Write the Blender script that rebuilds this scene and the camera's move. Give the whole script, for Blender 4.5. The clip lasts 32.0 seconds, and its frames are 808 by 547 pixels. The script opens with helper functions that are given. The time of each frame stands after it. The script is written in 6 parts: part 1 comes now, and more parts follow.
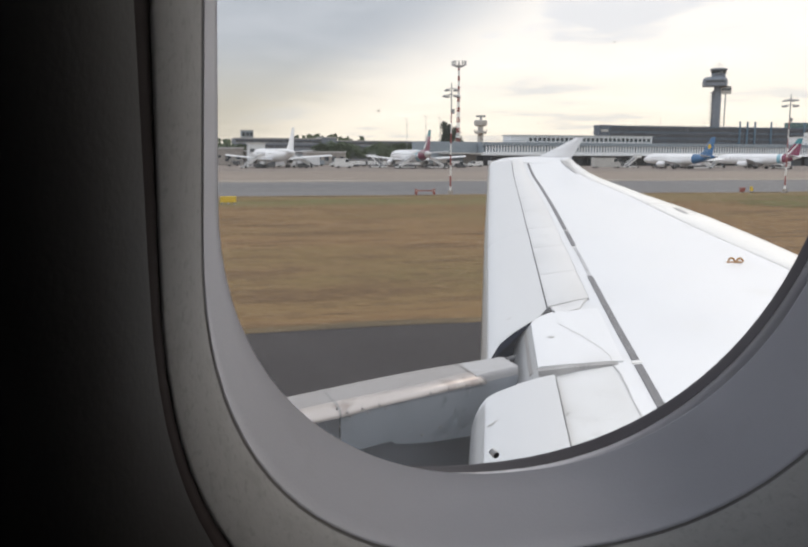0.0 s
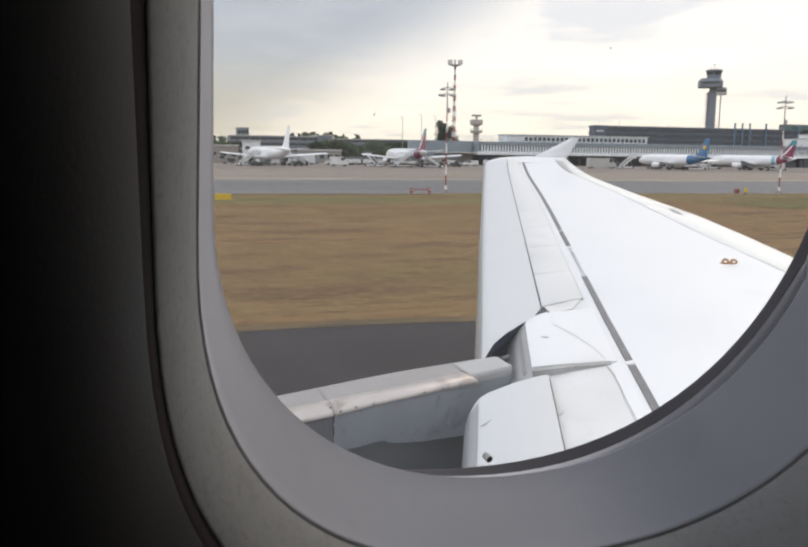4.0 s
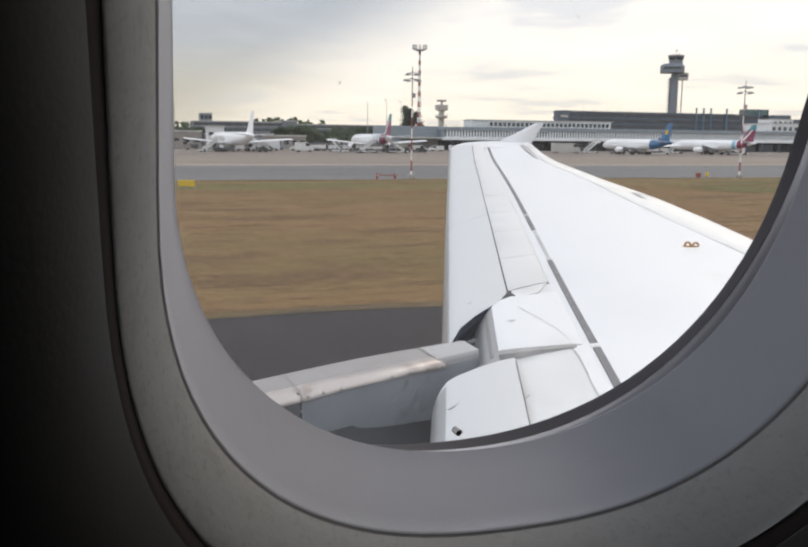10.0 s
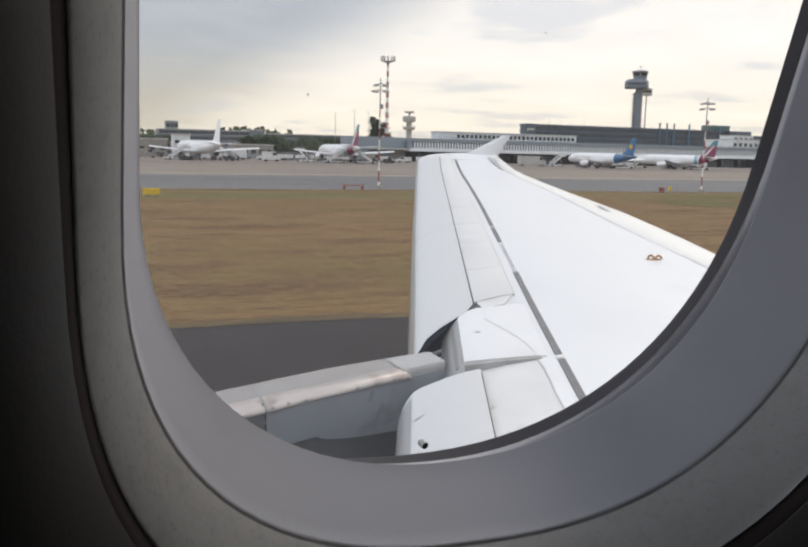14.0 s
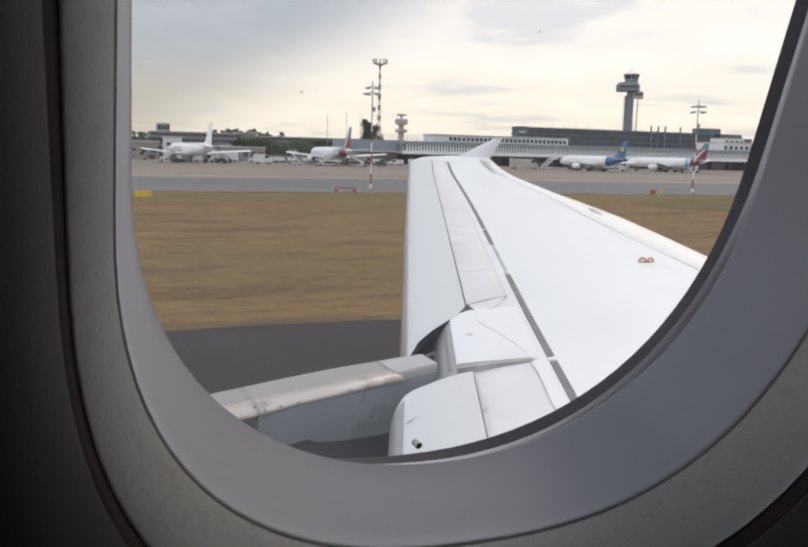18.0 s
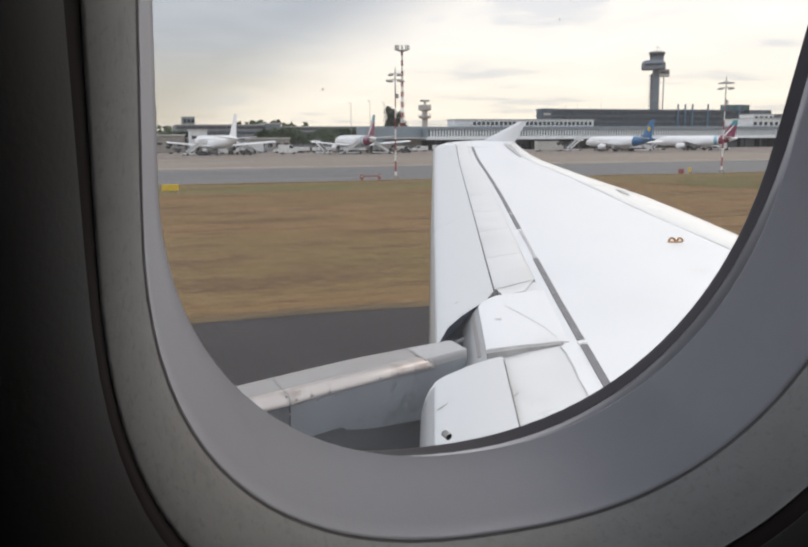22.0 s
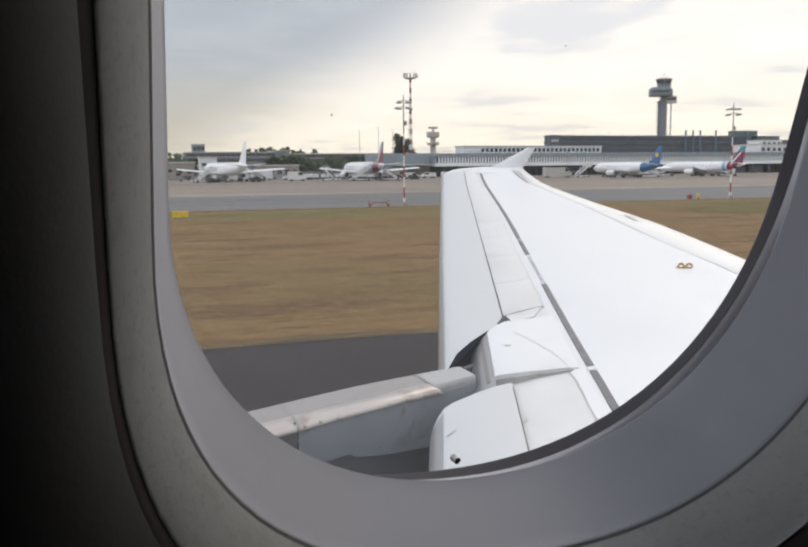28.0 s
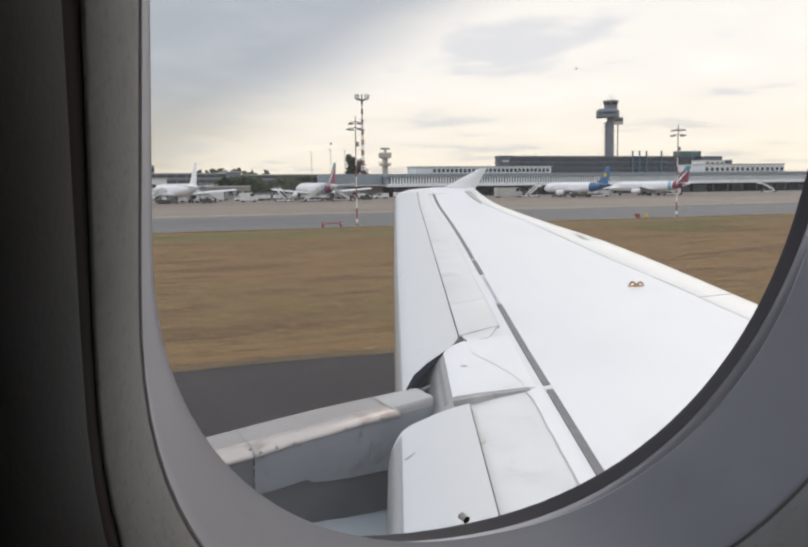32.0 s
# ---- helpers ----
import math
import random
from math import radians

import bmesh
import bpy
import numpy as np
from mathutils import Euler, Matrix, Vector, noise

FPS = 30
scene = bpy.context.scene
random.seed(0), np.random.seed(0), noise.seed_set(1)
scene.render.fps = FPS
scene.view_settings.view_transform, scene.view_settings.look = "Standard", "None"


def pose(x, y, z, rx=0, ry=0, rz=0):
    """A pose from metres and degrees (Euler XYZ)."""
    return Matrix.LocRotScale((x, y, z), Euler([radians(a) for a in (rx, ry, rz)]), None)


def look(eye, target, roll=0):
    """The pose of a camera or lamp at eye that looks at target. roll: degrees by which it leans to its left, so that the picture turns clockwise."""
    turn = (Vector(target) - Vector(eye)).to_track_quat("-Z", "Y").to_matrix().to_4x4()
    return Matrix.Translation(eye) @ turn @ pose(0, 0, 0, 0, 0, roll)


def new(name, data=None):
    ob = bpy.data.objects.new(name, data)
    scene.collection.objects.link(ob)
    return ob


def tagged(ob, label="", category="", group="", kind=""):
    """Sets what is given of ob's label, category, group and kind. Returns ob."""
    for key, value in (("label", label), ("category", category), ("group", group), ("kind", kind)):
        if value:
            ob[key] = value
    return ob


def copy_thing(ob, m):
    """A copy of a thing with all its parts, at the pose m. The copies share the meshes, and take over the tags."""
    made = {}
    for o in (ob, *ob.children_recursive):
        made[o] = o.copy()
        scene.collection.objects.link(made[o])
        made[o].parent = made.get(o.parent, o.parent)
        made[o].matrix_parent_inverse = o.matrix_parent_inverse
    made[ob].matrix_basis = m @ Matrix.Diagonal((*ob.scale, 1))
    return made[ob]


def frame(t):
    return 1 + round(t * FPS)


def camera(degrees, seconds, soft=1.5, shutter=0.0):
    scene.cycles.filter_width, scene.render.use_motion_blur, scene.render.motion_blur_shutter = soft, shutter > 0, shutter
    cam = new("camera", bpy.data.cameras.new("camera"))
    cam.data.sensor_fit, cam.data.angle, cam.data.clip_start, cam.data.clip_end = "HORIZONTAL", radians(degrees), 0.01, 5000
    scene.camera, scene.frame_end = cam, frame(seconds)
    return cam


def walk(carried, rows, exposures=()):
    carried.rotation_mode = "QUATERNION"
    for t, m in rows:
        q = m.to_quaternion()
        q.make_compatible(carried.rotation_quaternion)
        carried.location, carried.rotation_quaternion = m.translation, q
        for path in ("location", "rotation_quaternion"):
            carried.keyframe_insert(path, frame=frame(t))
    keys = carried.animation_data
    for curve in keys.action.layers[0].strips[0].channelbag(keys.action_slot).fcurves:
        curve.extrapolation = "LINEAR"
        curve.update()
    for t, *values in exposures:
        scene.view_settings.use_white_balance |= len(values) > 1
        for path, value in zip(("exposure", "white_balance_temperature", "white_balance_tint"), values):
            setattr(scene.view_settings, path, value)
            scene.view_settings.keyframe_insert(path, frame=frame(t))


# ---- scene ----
cam = camera(51.7, 32.0, 2.3)
import itertools

EYE = 4.5  # height of the eye over the ground

# seconds: x, y, z off the usual eye point (m), then yaw, pitch, roll (degrees)
PATH = """
0 0.0001 -0.0000 0.0000 -20.900 -8.235 -0.283
0.5 -0.0003 0.0003 -0.0014 -21.114 -8.260 -0.630
1 -0.0005 0.0005 -0.0025 -21.551 -8.176 -0.872
1.5 -0.0007 -0.0010 -0.0015 -21.870 -8.033 -0.823
2 -0.0012 -0.0019 -0.0025 -21.688 -8.193 -0.610
2.5 -0.0006 -0.0030 0.0022 -21.287 -8.169 -0.943
4.5 0.0001 0.0007 0.0015 -21.103 -8.393 -0.440
5 -0.0002 -0.0012 0.0014 -20.891 -8.442 0.182
5.5 0.0011 0.0013 0.0011 -21.030 -8.384 0.290
6 0.0006 0.0011 -0.0006 -21.468 -8.227 0.351
6.5 0.0003 0.0020 -0.0013 -22.023 -8.249 -0.045
7 0.0004 0.0031 -0.0027 -22.597 -8.335 -0.457
7.5 0.0003 0.0024 -0.0019 -23.115 -8.560 -0.393
8 0.0004 0.0018 -0.0004 -23.454 -8.904 -0.592
8.5 0.0003 0.0015 0.0004 -23.558 -8.950 -0.343
9 0.0004 0.0013 -0.0015 -23.542 -9.140 -0.227
9.5 0.0005 0.0032 -0.0033 -23.497 -9.266 -0.515
10 0.0010 0.0032 -0.0033 -23.555 -9.271 -0.609
10.5 0.0006 0.0032 -0.0022 -23.504 -9.194 -0.675
11 0.0009 0.0017 -0.0006 -23.747 -9.258 -0.938
11.5 0.0014 0.0052 -0.0061 -24.356 -9.175 -1.111
12 0.0012 0.0045 -0.0036 -24.890 -9.105 -1.265
12.5 0.0014 0.0046 -0.0031 -25.366 -9.058 -0.840
13 0.0009 0.0041 -0.0031 -25.822 -8.843 -1.023
13.5 0.0007 0.0040 -0.0030 -26.068 -8.731 -1.342
14 0.0010 0.0037 -0.0028 -25.759 -8.497 -1.387
14.5 0.0015 0.0039 -0.0032 -25.434 -8.792 -0.962
16.5 0.0008 0.0049 -0.0040 -25.317 -8.629 -1.023
17 0.0005 0.0045 -0.0016 -25.765 -8.551 -0.627
17.5 0.0006 0.0047 -0.0031 -26.018 -8.467 -1.252
18 0.0009 0.0047 -0.0041 -26.295 -8.306 -1.434
18.5 0.0010 0.0030 -0.0002 -26.408 -8.289 -0.644
19 0.0009 0.0033 -0.0014 -26.213 -8.053 -0.559
19.5 0.0010 0.0038 -0.0027 -26.083 -7.857 -0.415
20 0.0007 0.0023 -0.0011 -25.518 -8.087 0.231
20.5 0.0009 0.0036 -0.0011 -25.000 -8.623 0.610
21 0.0011 0.0050 -0.0002 -24.642 -8.980 0.536
21.5 0.0005 0.0036 0.0000 -24.750 -9.193 0.492
22 0.0011 0.0037 -0.0018 -24.654 -9.232 0.304
22.5 -0.0002 0.0023 -0.0039 -24.048 -9.130 -0.110
23 0.0003 0.0036 -0.0042 -23.601 -8.871 -0.111
23.5 0.0008 0.0034 -0.0025 -23.413 -8.901 -0.266
24 0.0002 0.0032 -0.0031 -23.374 -8.837 -0.041
24.5 0.0013 0.0044 -0.0040 -23.337 -8.786 -0.014
26.5 0.0008 0.0037 -0.0024 -24.707 -8.725 0.010
27 0.0009 0.0033 -0.0032 -24.686 -8.141 0.146
27.5 0.0008 0.0017 -0.0011 -24.421 -7.742 0.362
28 0.0006 0.0024 -0.0025 -24.083 -7.432 0.463
28.5 0.0008 0.0020 0.0000 -23.745 -7.282 0.486
29 0.0007 0.0006 0.0011 -23.332 -7.337 0.355
29.5 0.0004 -0.0006 0.0019 -22.699 -7.062 0.519
30 0.0019 -0.0014 0.0024 -21.946 -6.900 0.301
30.5 0.0008 -0.0039 0.0024 -21.120 -6.794 0.539
31 0.0012 -0.0035 0.0031 -20.537 -6.585 0.573
31.5 -0.0021 0.0126 0.0088 -22.665 -5.972 0.279
32 -0.0030 0.0317 0.0013 -27.334 -6.068 0.674
"""
ROWS = []
for line in PATH.strip().splitlines():
    t, px, py, pz, yaw, pitch, roll = [float(v) for v in line.split()]
    ROWS.append((t, pose(px, py, EYE + pz, 90 + pitch, roll, yaw)))
walk(cam, ROWS, exposures=((0, 0.08, 6640, 14), (6, 0.12, 6640, 14), (11, 0.06, 6640, 14), (14, 0.01, 6640, 14), (18, -0.01, 6640, 14), (23, 0.05, 6640, 14), (28, 0.05, 6640, 14), (30.2, 0.04, 6640, 14), (31.1, 0.08, 6640, 14), (32, -0.04, 6640, 14)))

# ---------------------------------------------------------------- sky and sun
world = bpy.data.worlds.new("overcast_sky")
scene.world = world
world.use_nodes = True
wn, wl = world.node_tree.nodes, world.node_tree.links
wn.clear()


def wmath(op, a, b=None, clamp=False):
    n = wn.new("ShaderNodeMath")
    n.operation, n.use_clamp = op, clamp
    for i, x in enumerate((a, b)):
        if x is None:
            continue
        if isinstance(x, (int, float)):
            n.inputs[i].default_value = x
        else:
            wl.new(x, n.inputs[i])
    return n.outputs[0]


def wnoise(vec, scale, detail=5, rough=0.55):
    n = wn.new("ShaderNodeTexNoise")
    n.inputs["Scale"].default_value, n.inputs["Detail"].default_value, n.inputs["Roughness"].default_value = scale, detail, rough
    wl.new(vec, n.inputs["Vector"])
    return n.outputs["Fac"]


def wramp(fac, stops):
    n = wn.new("ShaderNodeValToRGB")
    wl.new(fac, n.inputs[0])
    r = n.color_ramp
    r.interpolation = "EASE"
    while len(r.elements) < len(stops):
        r.elements.new(0.5)
    for e, (p, c) in zip(r.elements, stops):
        e.position, e.color = p, (*c, 1)
    return n.outputs[0]


def wmix(fac, a, b, blend="MIX"):
    n = wn.new("ShaderNodeMix")
    n.data_type, n.blend_type = "RGBA", blend
    for s, x in ((0, fac), (6, a), (7, b)):
        if isinstance(x, (int, float)):
            n.inputs[s].default_value = x
        elif isinstance(x, tuple):
            n.inputs[s].default_value = (*x, 1)
        else:
            wl.new(x, n.inputs[s])
    return n.outputs[2]


SUN_AZ, SUN_EL = 58.0, 40.0  # bearing from +y towards +x, height, degrees
sky = wn.new("ShaderNodeTexSky")
sky.sky_type, sky.sun_disc = "NISHITA", False
sky.sun_elevation, sky.sun_rotation = radians(SUN_EL), radians(SUN_AZ)
coord = wn.new("ShaderNodeTexCoord").outputs["Generated"]
sep = wn.new("ShaderNodeSeparateXYZ")
wl.new(coord, sep.inputs[0])
up = wmath("MAXIMUM", sep.outputs[2], 0.0)
lift = wmath("ADD", up, 0.10)
comb = wn.new("ShaderNodeCombineXYZ")
wl.new(wmath("DIVIDE", sep.outputs[0], lift), comb.inputs[0])
wl.new(wmath("DIVIDE", sep.outputs[1], lift), comb.inputs[1])
flat = comb.outputs[0]  # the cloud deck seen in perspective
broad, fine, streak = wnoise(flat, 0.55, 5), wnoise(flat, 2.2, 6, 0.6), wnoise(flat, 1.1, 4)
# a dark bank of cloud that covers the sky ahead and overhead; under its slanting edge the deck thins
edge = wmath("SUBTRACT", wmath("MULTIPLY", up, 3.4), wmath("MULTIPLY", sep.outputs[0], 2.0))
edge = wmath("ADD", edge, wmath("MULTIPLY", wmath("SUBTRACT", broad, 0.5), 0.30))
edge = wmath("ADD", edge, wmath("MULTIPLY", wmath("SUBTRACT", fine, 0.5), 0.12))
edge = wmath("ADD", edge, 0.54)
bank = wramp(edge, [(0.02, (0, 0, 0)), (0.42, (1, 1, 1))])
bank = wmath("MULTIPLY", bank, wramp(up, [(0.25, (1, 1, 1)), (0.60, (0, 0, 0))]))
ahead = wramp(wmath("ADD", sep.outputs[0], 0.5), [(0.10, (0, 0, 0)), (0.55, (1, 1, 1))])  # the bank fades out ahead, out of view, to let light onto the trim
bank = wmath("MULTIPLY", bank, ahead)
bright = wramp(streak, [(0.34, (0.83, 0.86, 0.88)), (0.47, (1.06, 1.045, 0.985)), (0.75, (1.14, 1.13, 1.08))])
dark = wramp(fine, [(0.25, (0.45, 0.50, 0.55)), (0.75, (0.535, 0.585, 0.632))])
dark = wmix(wramp(up, [(0.035, (0, 0, 0)), (0.135, (1, 1, 1))]), (0.565, 0.567, 0.522), dark)  # warm haze under the bank
deck = wmix(bank, bright, dark)
low = wramp(up, [(0.0, (0.95, 0.905, 0.80)), (0.16, (1.0, 1.0, 1.0))])
deck = wmix(0.75, deck, low, "MULTIPLY")
fore = wramp(wmath("ADD", sep.outputs[0], 0.5), [(0.05, (1.14, 1.21, 1.33)), (0.55, (1, 1, 1))])  # unseen sky ahead, made brighter and bluer to light the window trim
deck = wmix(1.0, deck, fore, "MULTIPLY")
aft = wramp(sep.outputs[0], [(0.74, (1, 1, 1)), (0.98, (1.30, 1.28, 1.24))])  # unseen sky far aft, brightened to light the forward side of the surround
deck = wmix(1.0, deck, aft, "MULTIPLY")
zenith = wramp(up, [(0.26, (1, 1, 1)), (0.75, (0.95, 1.02, 1.12))])  # bluer and a little dimmer overhead
deck = wmix(1.0, deck, zenith, "MULTIPLY")
blue = wmix(1.0, sky.outputs[0], (0.10, 0.10, 0.10), "MULTIPLY")
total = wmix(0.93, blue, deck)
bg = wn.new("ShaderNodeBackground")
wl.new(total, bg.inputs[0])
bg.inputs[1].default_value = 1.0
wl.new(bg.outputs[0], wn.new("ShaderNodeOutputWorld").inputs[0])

sun = new("sun", bpy.data.lights.new("sun", "SUN"))
sun.data.energy, sun.data.angle, sun.data.color = 0.6, radians(30), (1.0, 0.94, 0.84)
sun.matrix_world = look((0, 0, 60), (-60 * math.cos(radians(SUN_EL)) * math.sin(radians(SUN_AZ)), -60 * math.cos(radians(SUN_EL)) * math.cos(radians(SUN_AZ)), 60 - 60 * math.sin(radians(SUN_EL))))


# ---------------------------------------------------------------- materials
def material(name, color, rough=0.6, metal=0.0, spots=(), bump=0.0, bump_scale=60.0, coat=0.0, stretch=(1, 1, 1), vary=0.0, spec=0.5):
    """A painted or raw surface. spots: rows of (scale, from, to, colour): patches of another colour laid over by noise."""
    m = bpy.data.materials.new(name)
    m.use_nodes = True
    nt = m.node_tree
    p = nt.nodes["Principled BSDF"]
    p.inputs["Roughness"].default_value, p.inputs["Metallic"].default_value = rough, metal
    p.inputs["Coat Weight"].default_value, p.inputs["Coat Roughness"].default_value = coat, 0.05
    p.inputs["Specular IOR Level"].default_value = spec
    tc = nt.nodes.new("ShaderNodeTexCoord")
    mp = nt.nodes.new("ShaderNodeMapping")
    mp.inputs["Scale"].default_value = stretch
    nt.links.new(tc.outputs["Object"], mp.inputs[0])
    base = nt.nodes.new("ShaderNodeRGB")
    base.outputs[0].default_value = (*color, 1)
    out = base.outputs[0]
    for scale, lo, hi, col in spots:
        n = nt.nodes.new("ShaderNodeTexNoise")
        n.inputs["Scale"].default_value, n.inputs["Detail"].default_value = scale, 6
        nt.links.new(mp.outputs[0], n.inputs["Vector"])
        r = nt.nodes.new("ShaderNodeMapRange")
        r.inputs["From Min"].default_value, r.inputs["From Max"].default_value = lo, hi
        nt.links.new(n.outputs["Fac"], r.inputs[0])
        x = nt.nodes.new("ShaderNodeMix")
        x.data_type = "RGBA"
        nt.links.new(r.outputs[0], x.inputs[0])
        nt.links.new(out, x.inputs[6])
        x.inputs[7].default_value = (*col, 1)
        out = x.outputs[2]
    if vary:
        oi = nt.nodes.new("ShaderNodeObjectInfo")
        r = nt.nodes.new("ShaderNodeMapRange")
        r.inputs["To Min"].default_value, r.inputs["To Max"].default_value = 1 - vary, 1 + vary
        nt.links.new(oi.outputs["Random"], r.inputs[0])
        x = nt.nodes.new("ShaderNodeMix")
        x.data_type, x.blend_type = "RGBA", "MULTIPLY"
        x.inputs[0].default_value = 1
        nt.links.new(out, x.inputs[6])
        nt.links.new(r.outputs[0], x.inputs[7])
        out = x.outputs[2]
    nt.links.new(out, p.inputs["Base Color"])
    if bump:
        n = nt.nodes.new("ShaderNodeTexNoise")
        n.inputs["Scale"].default_value, n.inputs["Detail"].default_value = bump_scale, 4
        nt.links.new(mp.outputs[0], n.inputs["Vector"])
        b = nt.nodes.new("ShaderNodeBump")
        b.inputs["Strength"].default_value, b.inputs["Distance"].default_value = bump, 0.4 / bump_scale
        nt.links.new(n.outputs["Fac"], b.inputs["Height"])
        nt.links.new(b.outputs[0], p.inputs["Normal"])
    return m


GRASS = material("dry_grass", (0.196, 0.117, 0.052), 0.95, spots=((0.05, 0.47, 0.61, (0.146, 0.106, 0.042)), (0.15, 0.50, 0.68, (0.236, 0.142, 0.070)), (0.30, 0.53, 0.64, (0.114, 0.068, 0.032)), (0.8, 0.53, 0.66, (0.100, 0.060, 0.029)), (2.2, 0.50, 0.64, (0.124, 0.076, 0.036)), (7.0, 0.5, 0.70, (0.24, 0.158, 0.078))), bump=0.25, bump_scale=5.0, stretch=(0.26, 1, 1), spec=0.1)
VERGE = material("green_verge", (0.174, 0.122, 0.054), 0.95, spots=((0.05, 0.46, 0.58, (0.114, 0.118, 0.042)), (0.35, 0.52, 0.68, (0.112, 0.080, 0.036)), (1.4, 0.5, 0.75, (0.122, 0.090, 0.040)), (5.0, 0.5, 0.75, (0.22, 0.153, 0.078))), bump=0.25, bump_scale=5.0, stretch=(0.16, 1, 1), spec=0.1)
EDGE_GRASS = material("dusty_edge_grass", (0.135, 0.096, 0.050), 0.95, spots=((0.4, 0.45, 0.65, (0.075, 0.062, 0.045)), (2.5, 0.5, 0.7, (0.16, 0.115, 0.06))), stretch=(0.3, 1, 1), spec=0.1)
ASPHALT = material("taxiway_asphalt", (0.0305, 0.0262, 0.0270), 0.9, spots=((0.25, 0.45, 0.7, (0.041, 0.0355, 0.0352)), (0.9, 0.52, 0.7, (0.029, 0.025, 0.0262)), (5, 0.5, 0.8, (0.030, 0.0265, 0.0275))), bump=0.4, bump_scale=18, stretch=(0.35, 1, 1), spec=0.25)
APRON_BLUE = material("apron_asphalt", (0.128, 0.127, 0.132), 0.85, spots=((0.05, 0.42, 0.60, (0.152, 0.147, 0.147)), (0.16, 0.50, 0.64, (0.104, 0.104, 0.109)), (0.45, 0.52, 0.68, (0.138, 0.130, 0.124)), (1.2, 0.54, 0.72, (0.100, 0.098, 0.098))), bump=0.2, bump_scale=6, stretch=(0.10, 1, 1), spec=0.3)
APRON_CONCRETE = material("apron_concrete", (0.248, 0.205, 0.168), 0.9, spots=((0.03, 0.42, 0.60, (0.276, 0.232, 0.194)), (0.10, 0.50, 0.63, (0.205, 0.170, 0.143)), (0.30, 0.52, 0.68, (0.225, 0.184, 0.150))), bump=0.2, bump_scale=6, stretch=(0.12, 1, 1), spec=0.2)
STAND_CONCRETE = material("stained_stand_concrete", (0.205, 0.171, 0.148), 0.9, spots=((0.04, 0.42, 0.60, (0.232, 0.196, 0.170)), (0.12, 0.50, 0.64, (0.165, 0.140, 0.124)), (0.5, 0.55, 0.70, (0.13, 0.112, 0.10))), bump=0.2, bump_scale=6, stretch=(0.2, 1, 1), spec=0.2)
GREEN_GRASS = material("fresh_grass", (0.142, 0.126, 0.054), 0.95, spots=((0.6, 0.45, 0.65, (0.158, 0.128, 0.057)), (3, 0.5, 0.7, (0.120, 0.112, 0.048))), spec=0.1)
STRAW = material("pale_straw_edge", (0.26, 0.195, 0.130), 0.95, spots=((0.3, 0.45, 0.65, (0.19, 0.135, 0.075)), (2.5, 0.5, 0.7, (0.31, 0.24, 0.17))), stretch=(0.2, 1, 1), spec=0.1)
JOINT = material("joint_sealant", (0.12, 0.11, 0.10), 0.9)
PAINT_WHITE = material("white_aircraft_paint", (0.760, 0.768, 0.784), 0.38, spots=((0.9, 0.45, 0.75, (0.705, 0.715, 0.735)), (3.2, 0.56, 0.78, (0.68, 0.68, 0.68)), (9, 0.62, 0.8, (0.72, 0.728, 0.738))), coat=0.14, bump=0.01, bump_scale=3)
# white paint with the warm reflection of the horizon put into its colour
PAINT_FLAP = material("flap_paint_sky_tinted", (0.84, 0.83, 0.805), 0.30, spots=((1.2, 0.45, 0.8, (0.79, 0.775, 0.74)), (10, 0.64, 0.8, (0.70, 0.68, 0.65))), coat=0.6)
PAINT_PANEL = material("worn_white_paint", (0.675, 0.675, 0.678), 0.45, spots=((0.9, 0.48, 0.78, (0.60, 0.60, 0.60)), (3.5, 0.52, 0.72, (0.565, 0.564, 0.565)), (11, 0.63, 0.80, (0.50, 0.496, 0.492)), (40, 0.70, 0.82, (0.38, 0.37, 0.36))), bump=0.04, bump_scale=5)
PAINT_NOSE = material("scuffed_nose_paint", (0.690, 0.692, 0.690), 0.5, spots=((1.6, 0.46, 0.70, (0.635, 0.635, 0.628)), (5, 0.54, 0.74, (0.60, 0.598, 0.588)), (16, 0.58, 0.76, (0.575, 0.57, 0.56)), (45, 0.70, 0.80, (0.42, 0.41, 0.39))), bump=0.03, bump_scale=5)
# white paint darkened for the angle at which the slats catch the light
PAINT_SLAT = material("slat_paint_shaded", (0.565, 0.575, 0.59), 0.42, spots=((1.2, 0.45, 0.8, (0.56, 0.572, 0.585)), (4, 0.52, 0.78, (0.54, 0.55, 0.56)), (12, 0.66, 0.85, (0.50, 0.50, 0.50))), bump=0.03, bump_scale=4)
NOSE_GREY = material("bare_slat_edge", (0.38, 0.385, 0.39), 0.35, 0.55, spots=((3, 0.45, 0.7, (0.40, 0.40, 0.41)), (20, 0.55, 0.8, (0.30, 0.30, 0.30))))
PYLON_METAL = material("pylon_aluminium", (0.54, 0.497, 0.475), 0.30, 0.95, spots=((2.5, 0.48, 0.66, (0.43, 0.385, 0.362)), (9, 0.54, 0.70, (0.37, 0.322, 0.298)), (30, 0.64, 0.82, (0.31, 0.27, 0.245))), bump=0.04, bump_scale=6)
PYLON_SOOT = material("pylon_soot", (0.225, 0.248, 0.268), 0.7, spots=((25, 0.45, 0.65, (0.29, 0.32, 0.35)),))
# darkened evenly: the wing's shadow on the side panel is in this colour
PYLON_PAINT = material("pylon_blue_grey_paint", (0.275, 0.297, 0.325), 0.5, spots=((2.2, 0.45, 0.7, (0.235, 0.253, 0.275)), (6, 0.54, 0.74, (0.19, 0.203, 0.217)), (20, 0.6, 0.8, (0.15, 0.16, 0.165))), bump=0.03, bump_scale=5)
